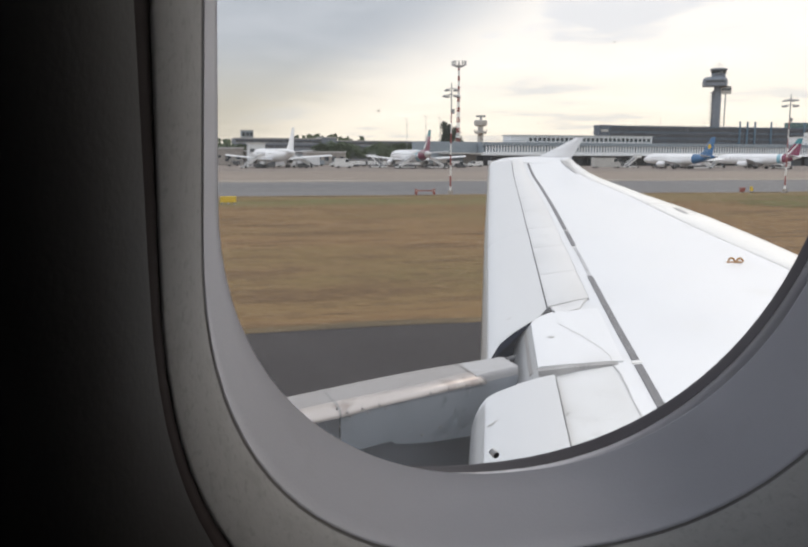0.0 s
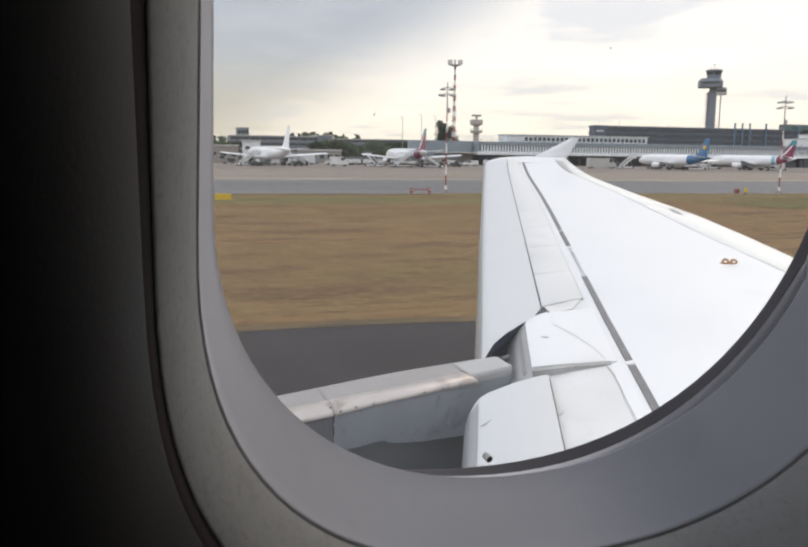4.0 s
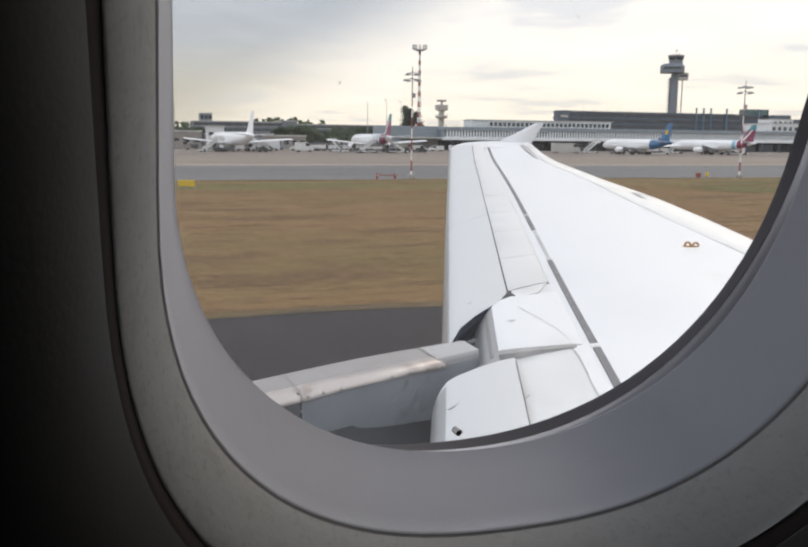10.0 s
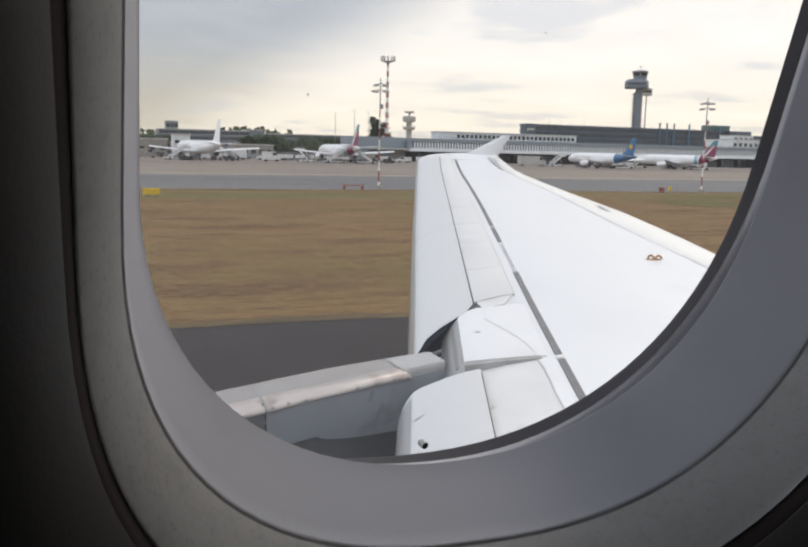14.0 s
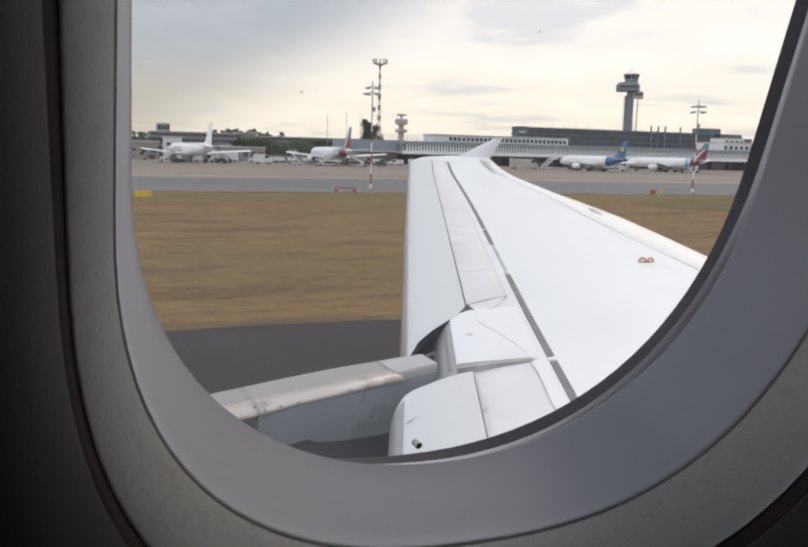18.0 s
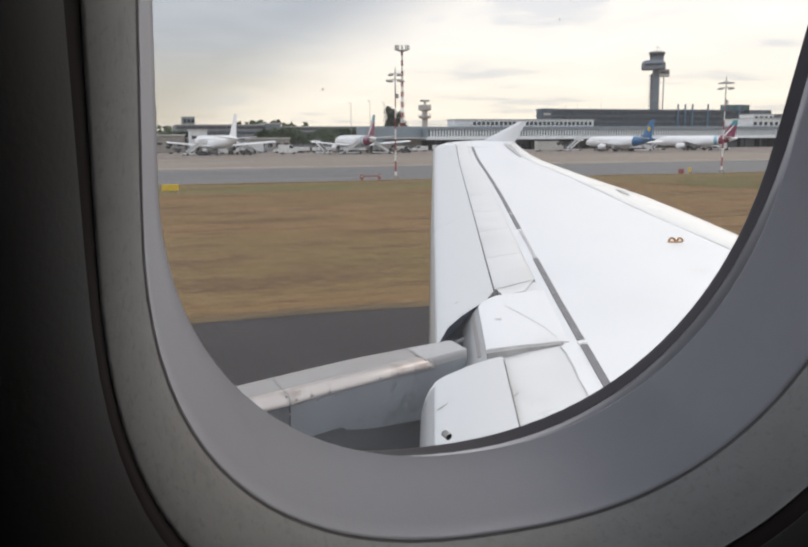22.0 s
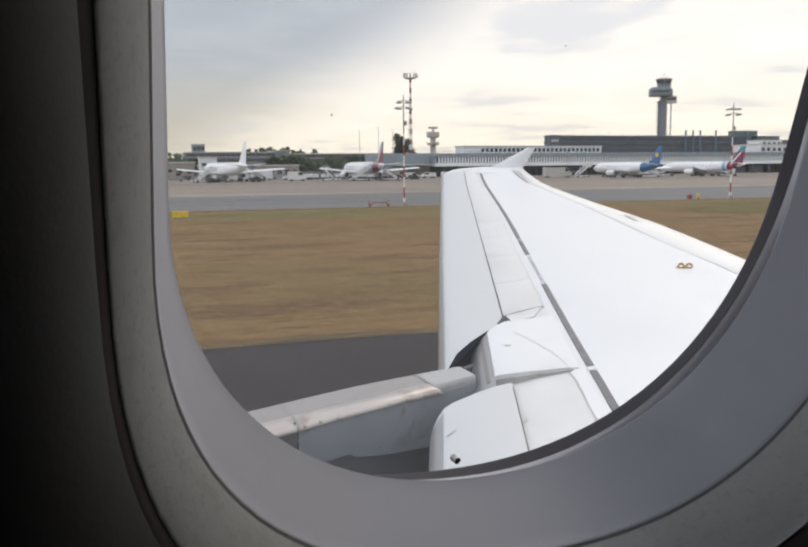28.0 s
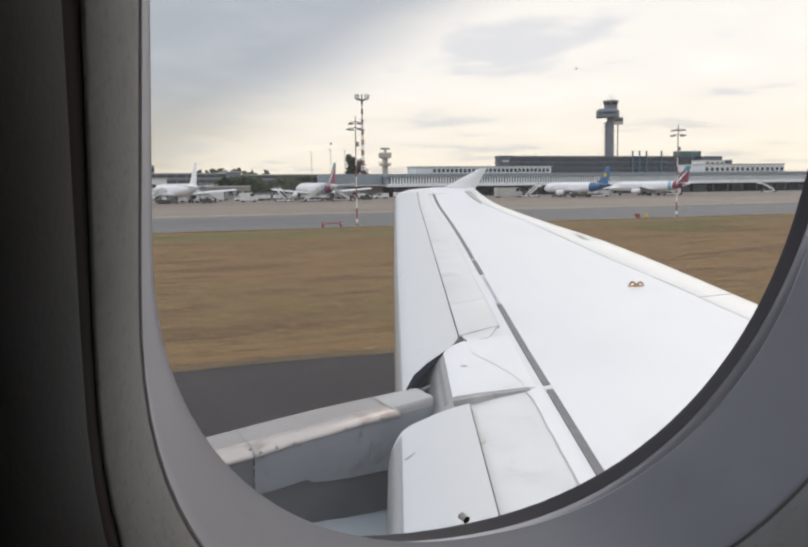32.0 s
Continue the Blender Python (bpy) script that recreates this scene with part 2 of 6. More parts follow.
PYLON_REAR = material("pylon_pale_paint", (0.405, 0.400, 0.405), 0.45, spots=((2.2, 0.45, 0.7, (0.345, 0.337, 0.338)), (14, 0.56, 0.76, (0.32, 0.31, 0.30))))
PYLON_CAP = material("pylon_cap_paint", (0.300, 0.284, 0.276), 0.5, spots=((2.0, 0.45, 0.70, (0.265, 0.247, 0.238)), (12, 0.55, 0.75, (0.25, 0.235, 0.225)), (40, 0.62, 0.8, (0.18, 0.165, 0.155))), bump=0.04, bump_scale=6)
PYLON_DARK = material("pylon_dark_grey", (0.122, 0.126, 0.137), 0.5, spots=((3, 0.4, 0.7, (0.085, 0.088, 0.094)), (12, 0.55, 0.75, (0.10, 0.10, 0.10))))
NACELLE = material("nacelle_paint", (0.44, 0.49, 0.53), 0.35, spots=((1.5, 0.45, 0.75, (0.40, 0.45, 0.48)), (9, 0.6, 0.8, (0.33, 0.36, 0.38))), coat=0.3)
STRIPE = material("dark_walkway_stripe", (0.135, 0.135, 0.145), 0.6, spots=((6, 0.5, 0.8, (0.19, 0.19, 0.20)),))
STENCIL = material("grey_stencil", (0.31, 0.31, 0.32), 0.6)
SEAM_SOFT = material("faded_seam", (0.43, 0.425, 0.42), 0.7, spots=((14, 0.48, 0.68, (0.56, 0.55, 0.54)), (40, 0.52, 0.7, (0.30, 0.29, 0.28))))
SEAM = material("panel_seam", (0.27, 0.265, 0.26), 0.8, spots=((30, 0.5, 0.7, (0.55, 0.54, 0.53)),))
STEP_GREY = material("step_shade_grey", (0.33, 0.325, 0.32), 0.7, spots=((5, 0.45, 0.7, (0.44, 0.435, 0.43)), (20, 0.5, 0.7, (0.25, 0.245, 0.24))))
SEAM_DARK = material("open_gap", (0.05, 0.05, 0.055), 0.8)
ORANGE = material("hook_yellow_paint", (0.40, 0.20, 0.045), 0.45, spots=((40, 0.5, 0.7, (0.36, 0.16, 0.04)),))
RIVET = material("rivet_head", (0.30, 0.285, 0.275), 0.45, 0.5)
CAVITY = material("cavity_shade_black", (0.013, 0.016, 0.026), 0.6, spots=((5, 0.5, 0.7, (0.03, 0.035, 0.05)),), spec=0.0)
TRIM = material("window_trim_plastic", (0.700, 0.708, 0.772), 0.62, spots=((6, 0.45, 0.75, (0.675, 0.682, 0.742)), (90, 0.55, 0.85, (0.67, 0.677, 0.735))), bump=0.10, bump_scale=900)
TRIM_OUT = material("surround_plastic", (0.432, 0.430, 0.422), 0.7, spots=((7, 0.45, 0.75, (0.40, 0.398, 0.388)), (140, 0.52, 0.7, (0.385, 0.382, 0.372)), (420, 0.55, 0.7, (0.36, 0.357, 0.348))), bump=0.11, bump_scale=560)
# near-black base: the unlit cabin's shade is put into the vinyl's colour
SIDEWALL = material("sidewall_vinyl_shaded", (0.058, 0.0565, 0.055), 0.6, spots=((8, 0.45, 0.75, (0.049, 0.048, 0.047)),), bump=0.12, bump_scale=600, spec=0.12)
GROOVE = material("groove_rubber", (0.042, 0.031, 0.030), 0.8, spec=0.2)
JOINT_GREY = material("trim_joint_grey", (0.25, 0.243, 0.243), 0.8)
LIP = material("gasket_lip_grey", (0.76, 0.76, 0.80), 0.6)
GASKET = material("gasket_rubber", (0.056, 0.051, 0.062), 0.55, spots=((30, 0.4, 0.7, (0.066, 0.061, 0.072)),), spec=0.15)
# unseen lining, kept pale to bounce daylight back onto the window trim
CABIN = material("cabin_lining", (0.60, 0.60, 0.60), 0.8, spots=((3, 0.4, 0.7, (0.55, 0.55, 0.55)),))
CHROME = material("pin_metal", (0.78, 0.78, 0.77), 0.4, 0.15)
SPECK = material("pane_grime", (0.40, 0.38, 0.36), 0.8)
PIN_END = material("pin_end", (0.07, 0.07, 0.07), 0.6)
STEEL = material("galvanised_steel", (0.36, 0.37, 0.38), 0.5, 0.6, spots=((4, 0.4, 0.7, (0.28, 0.29, 0.30)),))
LAMP_HEAD = material("lamp_housing", (0.26, 0.27, 0.27), 0.5, spots=((4, 0.4, 0.7, (0.27, 0.27, 0.27)),))
LAMP_GLASS = material("lamp_glass", (0.55, 0.56, 0.56), 0.15)
MAST_RED = material("mast_red_paint", (0.27, 0.045, 0.04), 0.5, spots=((3, 0.5, 0.8, (0.20, 0.05, 0.045)),))
MAST_WHITE = material("mast_white_paint", (0.74, 0.73, 0.71), 0.5, spots=((3, 0.5, 0.8, (0.62, 0.61, 0.59)),))
CONCRETE = material("pale_concrete", (0.48, 0.47, 0.44), 0.9, spots=((0.6, 0.42, 0.7, (0.40, 0.39, 0.37)), (4, 0.55, 0.8, (0.34, 0.33, 0.31))), bump=0.1, bump_scale=6)
DARK_CONCRETE = material("dark_concrete", (0.105, 0.130, 0.162), 0.9, spots=((0.3, 0.42, 0.7, (0.080, 0.096, 0.118)), (2, 0.55, 0.8, (0.15, 0.16, 0.175))))
DECK_VOID = material("dark_void_grey", (0.085, 0.092, 0.105), 0.9, spots=((0.4, 0.4, 0.7, (0.06, 0.063, 0.07)),))
TOWER_CONCRETE = material("tower_concrete", (0.185, 0.210, 0.245), 0.85, spots=((0.2, 0.42, 0.7, (0.155, 0.180, 0.212)),))
DARK_GLASS = material("dark_glazing", (0.035, 0.045, 0.05), 0.12, spots=((0.5, 0.45, 0.7, (0.05, 0.06, 0.07)),))
PANE = material("terminal_pane", (0.085, 0.125, 0.155), 0.15, vary=0.5)
WHITE_WALL = material("white_facade", (0.70, 0.715, 0.72), 0.8, spots=((0.3, 0.42, 0.7, (0.63, 0.645, 0.65)), (3, 0.58, 0.8, (0.54, 0.555, 0.56))))
BLUE_GREY = material("blue_grey_cladding", (0.23, 0.27, 0.30), 0.6, spots=((0.25, 0.42, 0.7, (0.20, 0.24, 0.27)),))
BLUE_STEEL = material("blue_steel", (0.09, 0.17, 0.24), 0.5, spots=((0.6, 0.42, 0.7, (0.07, 0.14, 0.2)),))
GREEN_GLASS = material("green_glazing", (0.055, 0.115, 0.115), 0.2, spots=((0.2, 0.42, 0.7, (0.07, 0.14, 0.135)),))
SHED_WALL = material("shed_wall", (0.32, 0.290, 0.262), 0.85, spots=((0.4, 0.42, 0.7, (0.26, 0.238, 0.216)), (2, 0.55, 0.8, (0.15, 0.14, 0.13))))
SEAM_PALE = material("sealed_seam", (0.60, 0.585, 0.56), 0.7, spots=((12, 0.5, 0.7, (0.42, 0.41, 0.40)),))
AIR_WHITE = material("airliner_white", (0.80, 0.80, 0.80), 0.3, spots=((0.4, 0.45, 0.75, (0.76, 0.76, 0.76)),), coat=0.4)
AIR_GREY = material("airliner_grey", (0.66, 0.67, 0.68), 0.4, spots=((0.5, 0.45, 0.75, (0.60, 0.61, 0.62)),))
AIR_BLUE = material("airliner_blue", (0.010, 0.110, 0.26), 0.3, spots=((0.6, 0.45, 0.75, (0.010, 0.09, 0.22)),), coat=0.4)
AIR_PLUM = material("airliner_plum", (0.20, 0.015, 0.06), 0.3, spots=((0.6, 0.45, 0.75, (0.17, 0.012, 0.05)),), coat=0.4)
AIR_TEAL = material("airliner_teal", (0.02, 0.21, 0.24), 0.3, coat=0.4)
AIR_SKY = material("airliner_sky_blue", (0.20, 0.44, 0.54), 0.3, coat=0.4)
AIR_YELLOW = material("airliner_yellow", (0.75, 0.48, 0.03), 0.4)
RUBBER = material("tyre_rubber", (0.03, 0.03, 0.03), 0.8)
SIGN_YELLOW = material("sign_yellow", (0.62, 0.42, 0.02), 0.5, spots=((6, 0.5, 0.8, (0.52, 0.36, 0.03)),))
SIGN_RED = material("barrier_red", (0.24, 0.06, 0.045), 0.55, spots=((6, 0.5, 0.8, (0.36, 0.07, 0.05)),))
VEHICLE_WHITE = material("vehicle_white", (0.70, 0.70, 0.69), 0.35, spots=((1.5, 0.5, 0.8, (0.60, 0.60, 0.58)),), coat=0.3)
VEHICLE_DARK = material("vehicle_dark", (0.07, 0.075, 0.08), 0.5)
BARK = material("bark", (0.09, 0.07, 0.05), 0.9, spots=((4, 0.4, 0.7, (0.06, 0.05, 0.04)),))


def leaf_material(name, a, b):
    m = bpy.data.materials.new(name)
    m.use_nodes = True
    nt = m.node_tree
    p = nt.nodes["Principled BSDF"]
    p.inputs["Roughness"].default_value = 0.75
    g = nt.nodes.new("ShaderNodeNewGeometry")
    x = nt.nodes.new("ShaderNodeMix")
    x.data_type = "RGBA"
    nt.links.new(g.outputs["Random Per Island"], x.inputs[0])
    x.inputs[6].default_value, x.inputs[7].default_value = (*a, 1), (*b, 1)
    nt.links.new(x.outputs[2], p.inputs["Base Color"])
    return m


LEAF = leaf_material("broad_leaves", (0.042, 0.068, 0.032), (0.090, 0.118, 0.058))
LEAF_DARK = leaf_material("poplar_leaves", (0.022, 0.036, 0.02), (0.05, 0.065, 0.035))


def glass_material():
    m = bpy.data.materials.new("cabin_pane_acrylic")
    m.use_nodes = True
    nt = m.node_tree
    nt.nodes.remove(nt.nodes["Principled BSDF"])
    t, g, x, f = (nt.nodes.new("ShaderNode" + k) for k in ("BsdfTransparent", "BsdfGlossy", "MixShader", "Fresnel"))
    t.inputs[0].default_value, g.inputs["Roughness"].default_value, f.inputs[0].default_value = (0.985, 0.985, 0.98, 1), 0.02, 1.15
    nt.links.new(f.outputs[0], x.inputs[0])
    nt.links.new(t.outputs[0], x.inputs[1])
    nt.links.new(g.outputs[0], x.inputs[2])
    h, y = nt.nodes.new("ShaderNodeBsdfTranslucent"), nt.nodes.new("ShaderNodeMixShader")
    y.inputs[0].default_value = 0.020  # an added faint veil that lifts the dark tones of the hazy distance
    nt.links.new(x.outputs[0], y.inputs[1])
    nt.links.new(h.outputs[0], y.inputs[2])
    nt.links.new(y.outputs[0], nt.nodes["Material Output"].inputs[0])
    return m


ACRYLIC = glass_material()
CHROME.node_tree.nodes["Principled BSDF"].inputs["Transmission Weight"].default_value = 0.75


# ---------------------------------------------------------------- mesh helpers
def mesh(name, vf, mat, smooth=False):
    v, f = vf
    key = bpy.data.meshes.new(name)
    key.from_pydata([tuple(p) for p in v], [], f)
    key.materials.append(mat)
    if smooth:
        key.polygons.foreach_set("use_smooth", [True] * len(key.polygons))
        key.set_sharp_from_angle(angle=radians(38))
    bm = bmesh.new()
    bm.from_mesh(key)
    bmesh.ops.recalc_face_normals(bm, faces=bm.faces)
    bm.to_mesh(key)
    bm.free()
    return key


def part(name, vf, mat, parent=None, label="", smooth=False, m=None):
    ob = new(name, mesh(name, vf, mat, smooth))
    if parent is not None:
        ob.parent = parent
    if m is not None:
        ob.matrix_basis = m
    return tagged(ob, label)


def thing(name, label, category, m=None, group="", kind=""):
    ob = tagged(new(name), label, category, group, kind)
    if m is not None:
        ob.matrix_basis = m
    return ob


def join(*vfs):
    v, f = [], []
    for a, b in vfs:
        n = len(v)
        v += list(a)
        f += [tuple(i + n for i in q) for q in b]
    return v, f


def box(x0, x1, y0, y1, z0, z1):
    return ([(x, y, z) for x in (x0, x1) for y in (y0, y1) for z in (z0, z1)],
            [(0, 1, 3, 2), (4, 6, 7, 5), (0, 4, 5, 1), (2, 3, 7, 6), (0, 2, 6, 4), (1, 5, 7, 3)])


def chamfered(x0, x1, y0, y1, z0, z1, b):
    """A box with its upright and top edges cut by b."""
    def ring(i, z):
        a, c, d, e = x0 + i, x1 - i, y0 + i, y1 - i
        return [(a + b, d, z), (c - b, d, z), (c, d + b, z), (c, e - b, z), (c - b, e, z), (a + b, e, z), (a, e - b, z), (a, d + b, z)]
    return loft([ring(0, z0), ring(0, z1 - b), ring(b, z1)])


def loft(rings, cap=True, closed=True):
    n = len(rings[0])
    v = [p for r in rings for p in r]
    f = [(k * n + i, k * n + (i + 1) % n, (k + 1) * n + (i + 1) % n, (k + 1) * n + i) for k in range(len(rings) - 1) for i in range(n if closed else n - 1)]
    if cap:
        f += [tuple(range(n))[::-1], tuple(range((len(rings) - 1) * n, len(rings) * n))]
    return v, f


def tube(p, q, r0, r1=None, n=10):
    p, q = Vector(p), Vector(q)
    r1 = r0 if r1 is None else r1
    d = (q - p).normalized()
    a = d.orthogonal().normalized()
    b = d.cross(a)
    return loft([[c + (a * math.cos(2 * math.pi * i / n) + b * math.sin(2 * math.pi * i / n)) * r for i in range(n)] for c, r in ((p, r0), (q, r1))])


def turned(profile, axis="z", at=(0, 0, 0), n=24, cap=True):
    """A body of revolution from (along, radius) rows."""
    rings = []
    for h, r in profile:
        ring = []
        for i in range(n):
            c, s = r * math.cos(2 * math.pi * i / n), r * math.sin(2 * math.pi * i / n)
            p = {"z": (c, s, h), "x": (h, c, s), "y": (c, h, s)}[axis]
            ring.append((p[0] + at[0], p[1] + at[1], p[2] + at[2]))
        rings.append(ring)
    return loft(rings, cap)


def lerp(rows, x):
    """The value at x of a line through (x, value) rows."""
    if x <= rows[0][0]:
        return rows[0][1]
    for (a, p), (b, q) in zip(rows, rows[1:]):
        if x <= b:
            return p + (q - p) * (x - a) / (b - a)
    return rows[-1][1]


# ---------------------------------------------------------------- the cabin wall with its window
# the wall's own frame: along the cabin (aft), up the leaning wall, and outwards
W_TURN, W_LEAN = 0.1257, 0.2824
W_OUT = Vector((math.sin(W_TURN), math.cos(W_TURN) * math.cos(W_LEAN), math.sin(W_LEAN))).normalized()
W_ALONG = Vector((math.cos(W_TURN), -math.sin(W_TURN), 0))
W_UP = W_ALONG.cross(W_OUT)
W_UP = -W_UP if W_UP.z < 0 else W_UP
W_AT = Vector((0.16, 0.22, EYE))


def on_wall(u, v, w):
    return W_AT + W_ALONG * u + W_UP * v + W_OUT * w


def outline(cx, half, bottom, round_v, w, e=2.2, top=0.205, lean=0.0, n=44):
    """The rounded shape of the window at the depth w: round below and above, straight at the sides."""
    pts = []
    for k, (mid, sign, rv) in enumerate(((bottom + round_v, -1, round_v), (top - round_v, 1, round_v))):
        for i in range(n + 1):
            a = math.pi * i / n
            c, s = math.cos(a), math.sin(a)
            u = half * math.copysign(abs(c) ** (2 / e), c) * (1 if k == 0 else -1)
            v = sign * rv * abs(s) ** (2 / e)
            pts.append((cx + u + lean * (mid + v), mid + v, w))
    return [on_wall(*p) for p in pts]


def grown(base, extra, w):
    cx, half, bottom, rv, top, e, lean = base
    return outline(cx, half + extra, bottom - extra, rv + extra, w, e, top + extra, lean)


# centre, half width, foot, rounding, head, squareness and lean of each ring
A_RING = (-0.0212, 0.1047, -0.1192, 0.1061, 0.205, 2.154, 0.015)
B_RING = (-0.0166, 0.1137, -0.1274, 0.1186, 0.219, 2.424, 0.030)
C_RING = (-0.0209, 0.1187, -0.1333, 0.1294, 0.240, 2.606, 0.0155)
D_RING = (-0.0222, 0.1192, -0.1351, 0.1299, 0.243, 2.598, 0.004)
L_RING = (-0.0255, 0.1100, -0.1208, 0.1235, 0.212, 2.20, 0.015)
G_RING = (-0.0322, 0.1180, -0.1231, 0.1169, 0.222, 2.225, 0.015)


def between(a, b, f, w, extra=0.0):
    r = [p + (q - p) * f for p, q in zip(a, b)]
    return outline(r[0], r[1] + extra, r[2] - extra, r[3] + extra, w, r[5], r[4] + extra, r[6])


window = thing("window_1", "rounded aircraft cabin window with grey plastic trim and a clear pane", "window", kind="structure")
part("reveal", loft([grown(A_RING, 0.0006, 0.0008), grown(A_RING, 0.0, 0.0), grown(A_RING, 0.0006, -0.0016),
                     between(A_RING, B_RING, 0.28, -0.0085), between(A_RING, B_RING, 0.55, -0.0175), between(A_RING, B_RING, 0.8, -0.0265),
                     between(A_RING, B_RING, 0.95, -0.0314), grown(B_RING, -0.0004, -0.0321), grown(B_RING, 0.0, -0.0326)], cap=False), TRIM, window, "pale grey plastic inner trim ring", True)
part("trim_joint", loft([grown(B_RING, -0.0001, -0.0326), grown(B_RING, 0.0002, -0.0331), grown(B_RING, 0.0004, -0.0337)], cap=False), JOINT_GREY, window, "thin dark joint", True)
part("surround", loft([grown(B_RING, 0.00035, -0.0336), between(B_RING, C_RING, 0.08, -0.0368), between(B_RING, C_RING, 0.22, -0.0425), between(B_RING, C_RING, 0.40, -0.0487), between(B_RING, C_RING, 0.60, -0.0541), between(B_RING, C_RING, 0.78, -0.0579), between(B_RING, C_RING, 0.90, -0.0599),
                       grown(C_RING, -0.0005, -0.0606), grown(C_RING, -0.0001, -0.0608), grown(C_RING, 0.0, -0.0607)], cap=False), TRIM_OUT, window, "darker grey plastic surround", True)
part("gasket_lip", loft([grown(A_RING, 0.0005, 0.0004), between(A_RING, L_RING, 0.35, 0.0012), between(A_RING, L_RING, 0.85, 0.0026), grown(L_RING, 0.0, 0.0034)], cap=False), LIP, window, "grey lip of the gasket", True)
part("gasket", loft([grown(L_RING, -0.0001, 0.0033), between(L_RING, G_RING, 0.8, 0.0098), grown(G_RING, 0.0, 0.0114), grown(G_RING, 0.0012, 0.0124), grown(G_RING, 0.030, 0.018), grown(G_RING, 0.055, 0.030)], cap=False), GASKET, window, "black rubber gasket", True)
rim = grown(G_RING, 0.052, 0.028)
pane = part("pane", loft([rim, grown(G_RING, 0.052, 0.0305)]), ACRYLIC, window, "clear acrylic pane with small specks")
pane.visible_shadow = False
# a metal pin at the foot of the pane
pin_at = Vector((0.130, 0.2500, EYE - 0.104))
pin_tip, pin_dir = pin_at + Vector((0.0002, -0.0011, -0.0004)), Vector((-0.12, 0.95, 0.22)).normalized()
pin = part("retaining_pin", tube(pin_tip + pin_dir * 0.0028, pin_tip, 0.0013, 0.0013, 14), CHROME, window, "small clear plastic pin", True)
part("pin_end", tube(pin_tip, pin_tip - pin_dir * 0.00015, 0.0012, 0.0008, 14), PIN_END, pin, "dark end face")
random.seed(4)
for at, size in (((0.173, 0.25, 0.038), 0.00040), ((0.087, 0.25, 0.0130), 0.00042), ((0.145, 0.252, 0.010), 0.00022), ((0.205, 0.252, 0.03), 0.00025), ((0.060, 0.250, -0.028), 0.00016)):
    c = Vector(at) + Vector((0, 0, EYE))
    blob = []
    for i in range(9):
        a = 2 * math.pi * i / 9
        r = 0.7 * size * random.uniform(0.6, 1.25)
        blob.append(c + W_ALONG * (r * math.cos(a)) + W_UP * (1.2 * r * math.sin(a)))
    part("speck", loft([blob, [p + W_OUT * 0.0002 for p in blob]]), SPECK, window)

groove = part("groove", loft([grown(C_RING, -0.0001, -0.0606), between(C_RING, D_RING, 0.12, -0.0612), between(C_RING, D_RING, 0.5, -0.0629), grown(D_RING, -0.0002, -0.0649), grown(D_RING, 0.0004, -0.0658)], cap=False), GROOVE, None, "", True)
tagged(groove, "black rubber groove round the window surround", "groove", kind="structure")
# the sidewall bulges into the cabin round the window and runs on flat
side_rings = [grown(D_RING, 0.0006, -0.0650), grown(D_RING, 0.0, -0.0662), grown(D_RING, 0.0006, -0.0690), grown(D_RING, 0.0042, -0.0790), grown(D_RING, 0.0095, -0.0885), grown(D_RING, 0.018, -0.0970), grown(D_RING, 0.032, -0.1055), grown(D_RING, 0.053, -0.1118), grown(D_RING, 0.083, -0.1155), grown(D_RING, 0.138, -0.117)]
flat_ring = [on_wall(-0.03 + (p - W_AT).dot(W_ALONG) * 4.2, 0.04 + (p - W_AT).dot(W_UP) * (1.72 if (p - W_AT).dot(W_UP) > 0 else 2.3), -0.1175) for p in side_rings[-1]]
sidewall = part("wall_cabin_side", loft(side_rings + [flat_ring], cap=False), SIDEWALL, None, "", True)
tagged(sidewall, "grained vinyl sidewall panel round the cabin window, darkened for cabin shade", "wall", kind="structure")


def lining(name, u0, u1, v0, v1, w0, w1, label):
    pts, faces = box(u0, u1, v0, v1, w0, w1)
    tagged(part(name, ([on_wall(*p) for p in pts], faces), CABIN), label, name.split("_")[0], kind="structure")


lining("wall_cabin_fore", -1.12, -1.08, -0.66, 0.69, -2.0, -0.11, "unseen pale lining that closes the cabin forward")
lining("wall_cabin_aft", 1.02, 1.06, -0.66, 0.69, -2.0, -0.11, "unseen pale lining that closes the cabin aft")
lining("wall_cabin_far", -1.12, 1.06, -0.66, 0.69, -2.04, -2.0, "unseen pale lining across the cabin")
lining("floor", -1.12, 1.06, -0.70, -0.66, -2.04, -0.05, "unseen pale floor that closes the cabin")
lining("ceiling", -1.12, 1.06, 0.69, 0.72, -2.04, -0.11, "unseen pale cabin ceiling lining")

# ---------------------------------------------------------------- the aircraft: wing, engine, fuselage, gear
aircraft = thing("airliner", "white narrow-body airliner with extended leading-edge slats on a taxiway", "aircraft")
SWEEP = 0.505


def rise(y):
    return 0.2 * (max(0.0, y - 14.0) / 2.5) ** 2


def on_wing(y, c, dz=0.0):
    """A point of the upper wing surface: y outboard, c behind the leading edge."""
    return Vector((SWEEP * y + c, y, EYE - 0.37 + (y - 15.4) * 0.08 + rise(y) + dz))


TRAIL = [(0.5, 4.1), (5.0, 3.88), (6.80, 3.71), (7.96, 3.60), (9.74, 3.36), (11.75, 2.89), (15.3, 2.22), (16.5, 2.0)]
FLAP = [(0.5, 3.75), (5.0, 3.42), (6.12, 3.28), (6.95, 3.16), (8.44, 2.93), (11.55, 2.55), (15.0, 1.98), (16.5, 1.75)]


def deep(y):
    return lerp([(0.5, 0.75), (4, 0.55), (16.5, 0.16)], y)


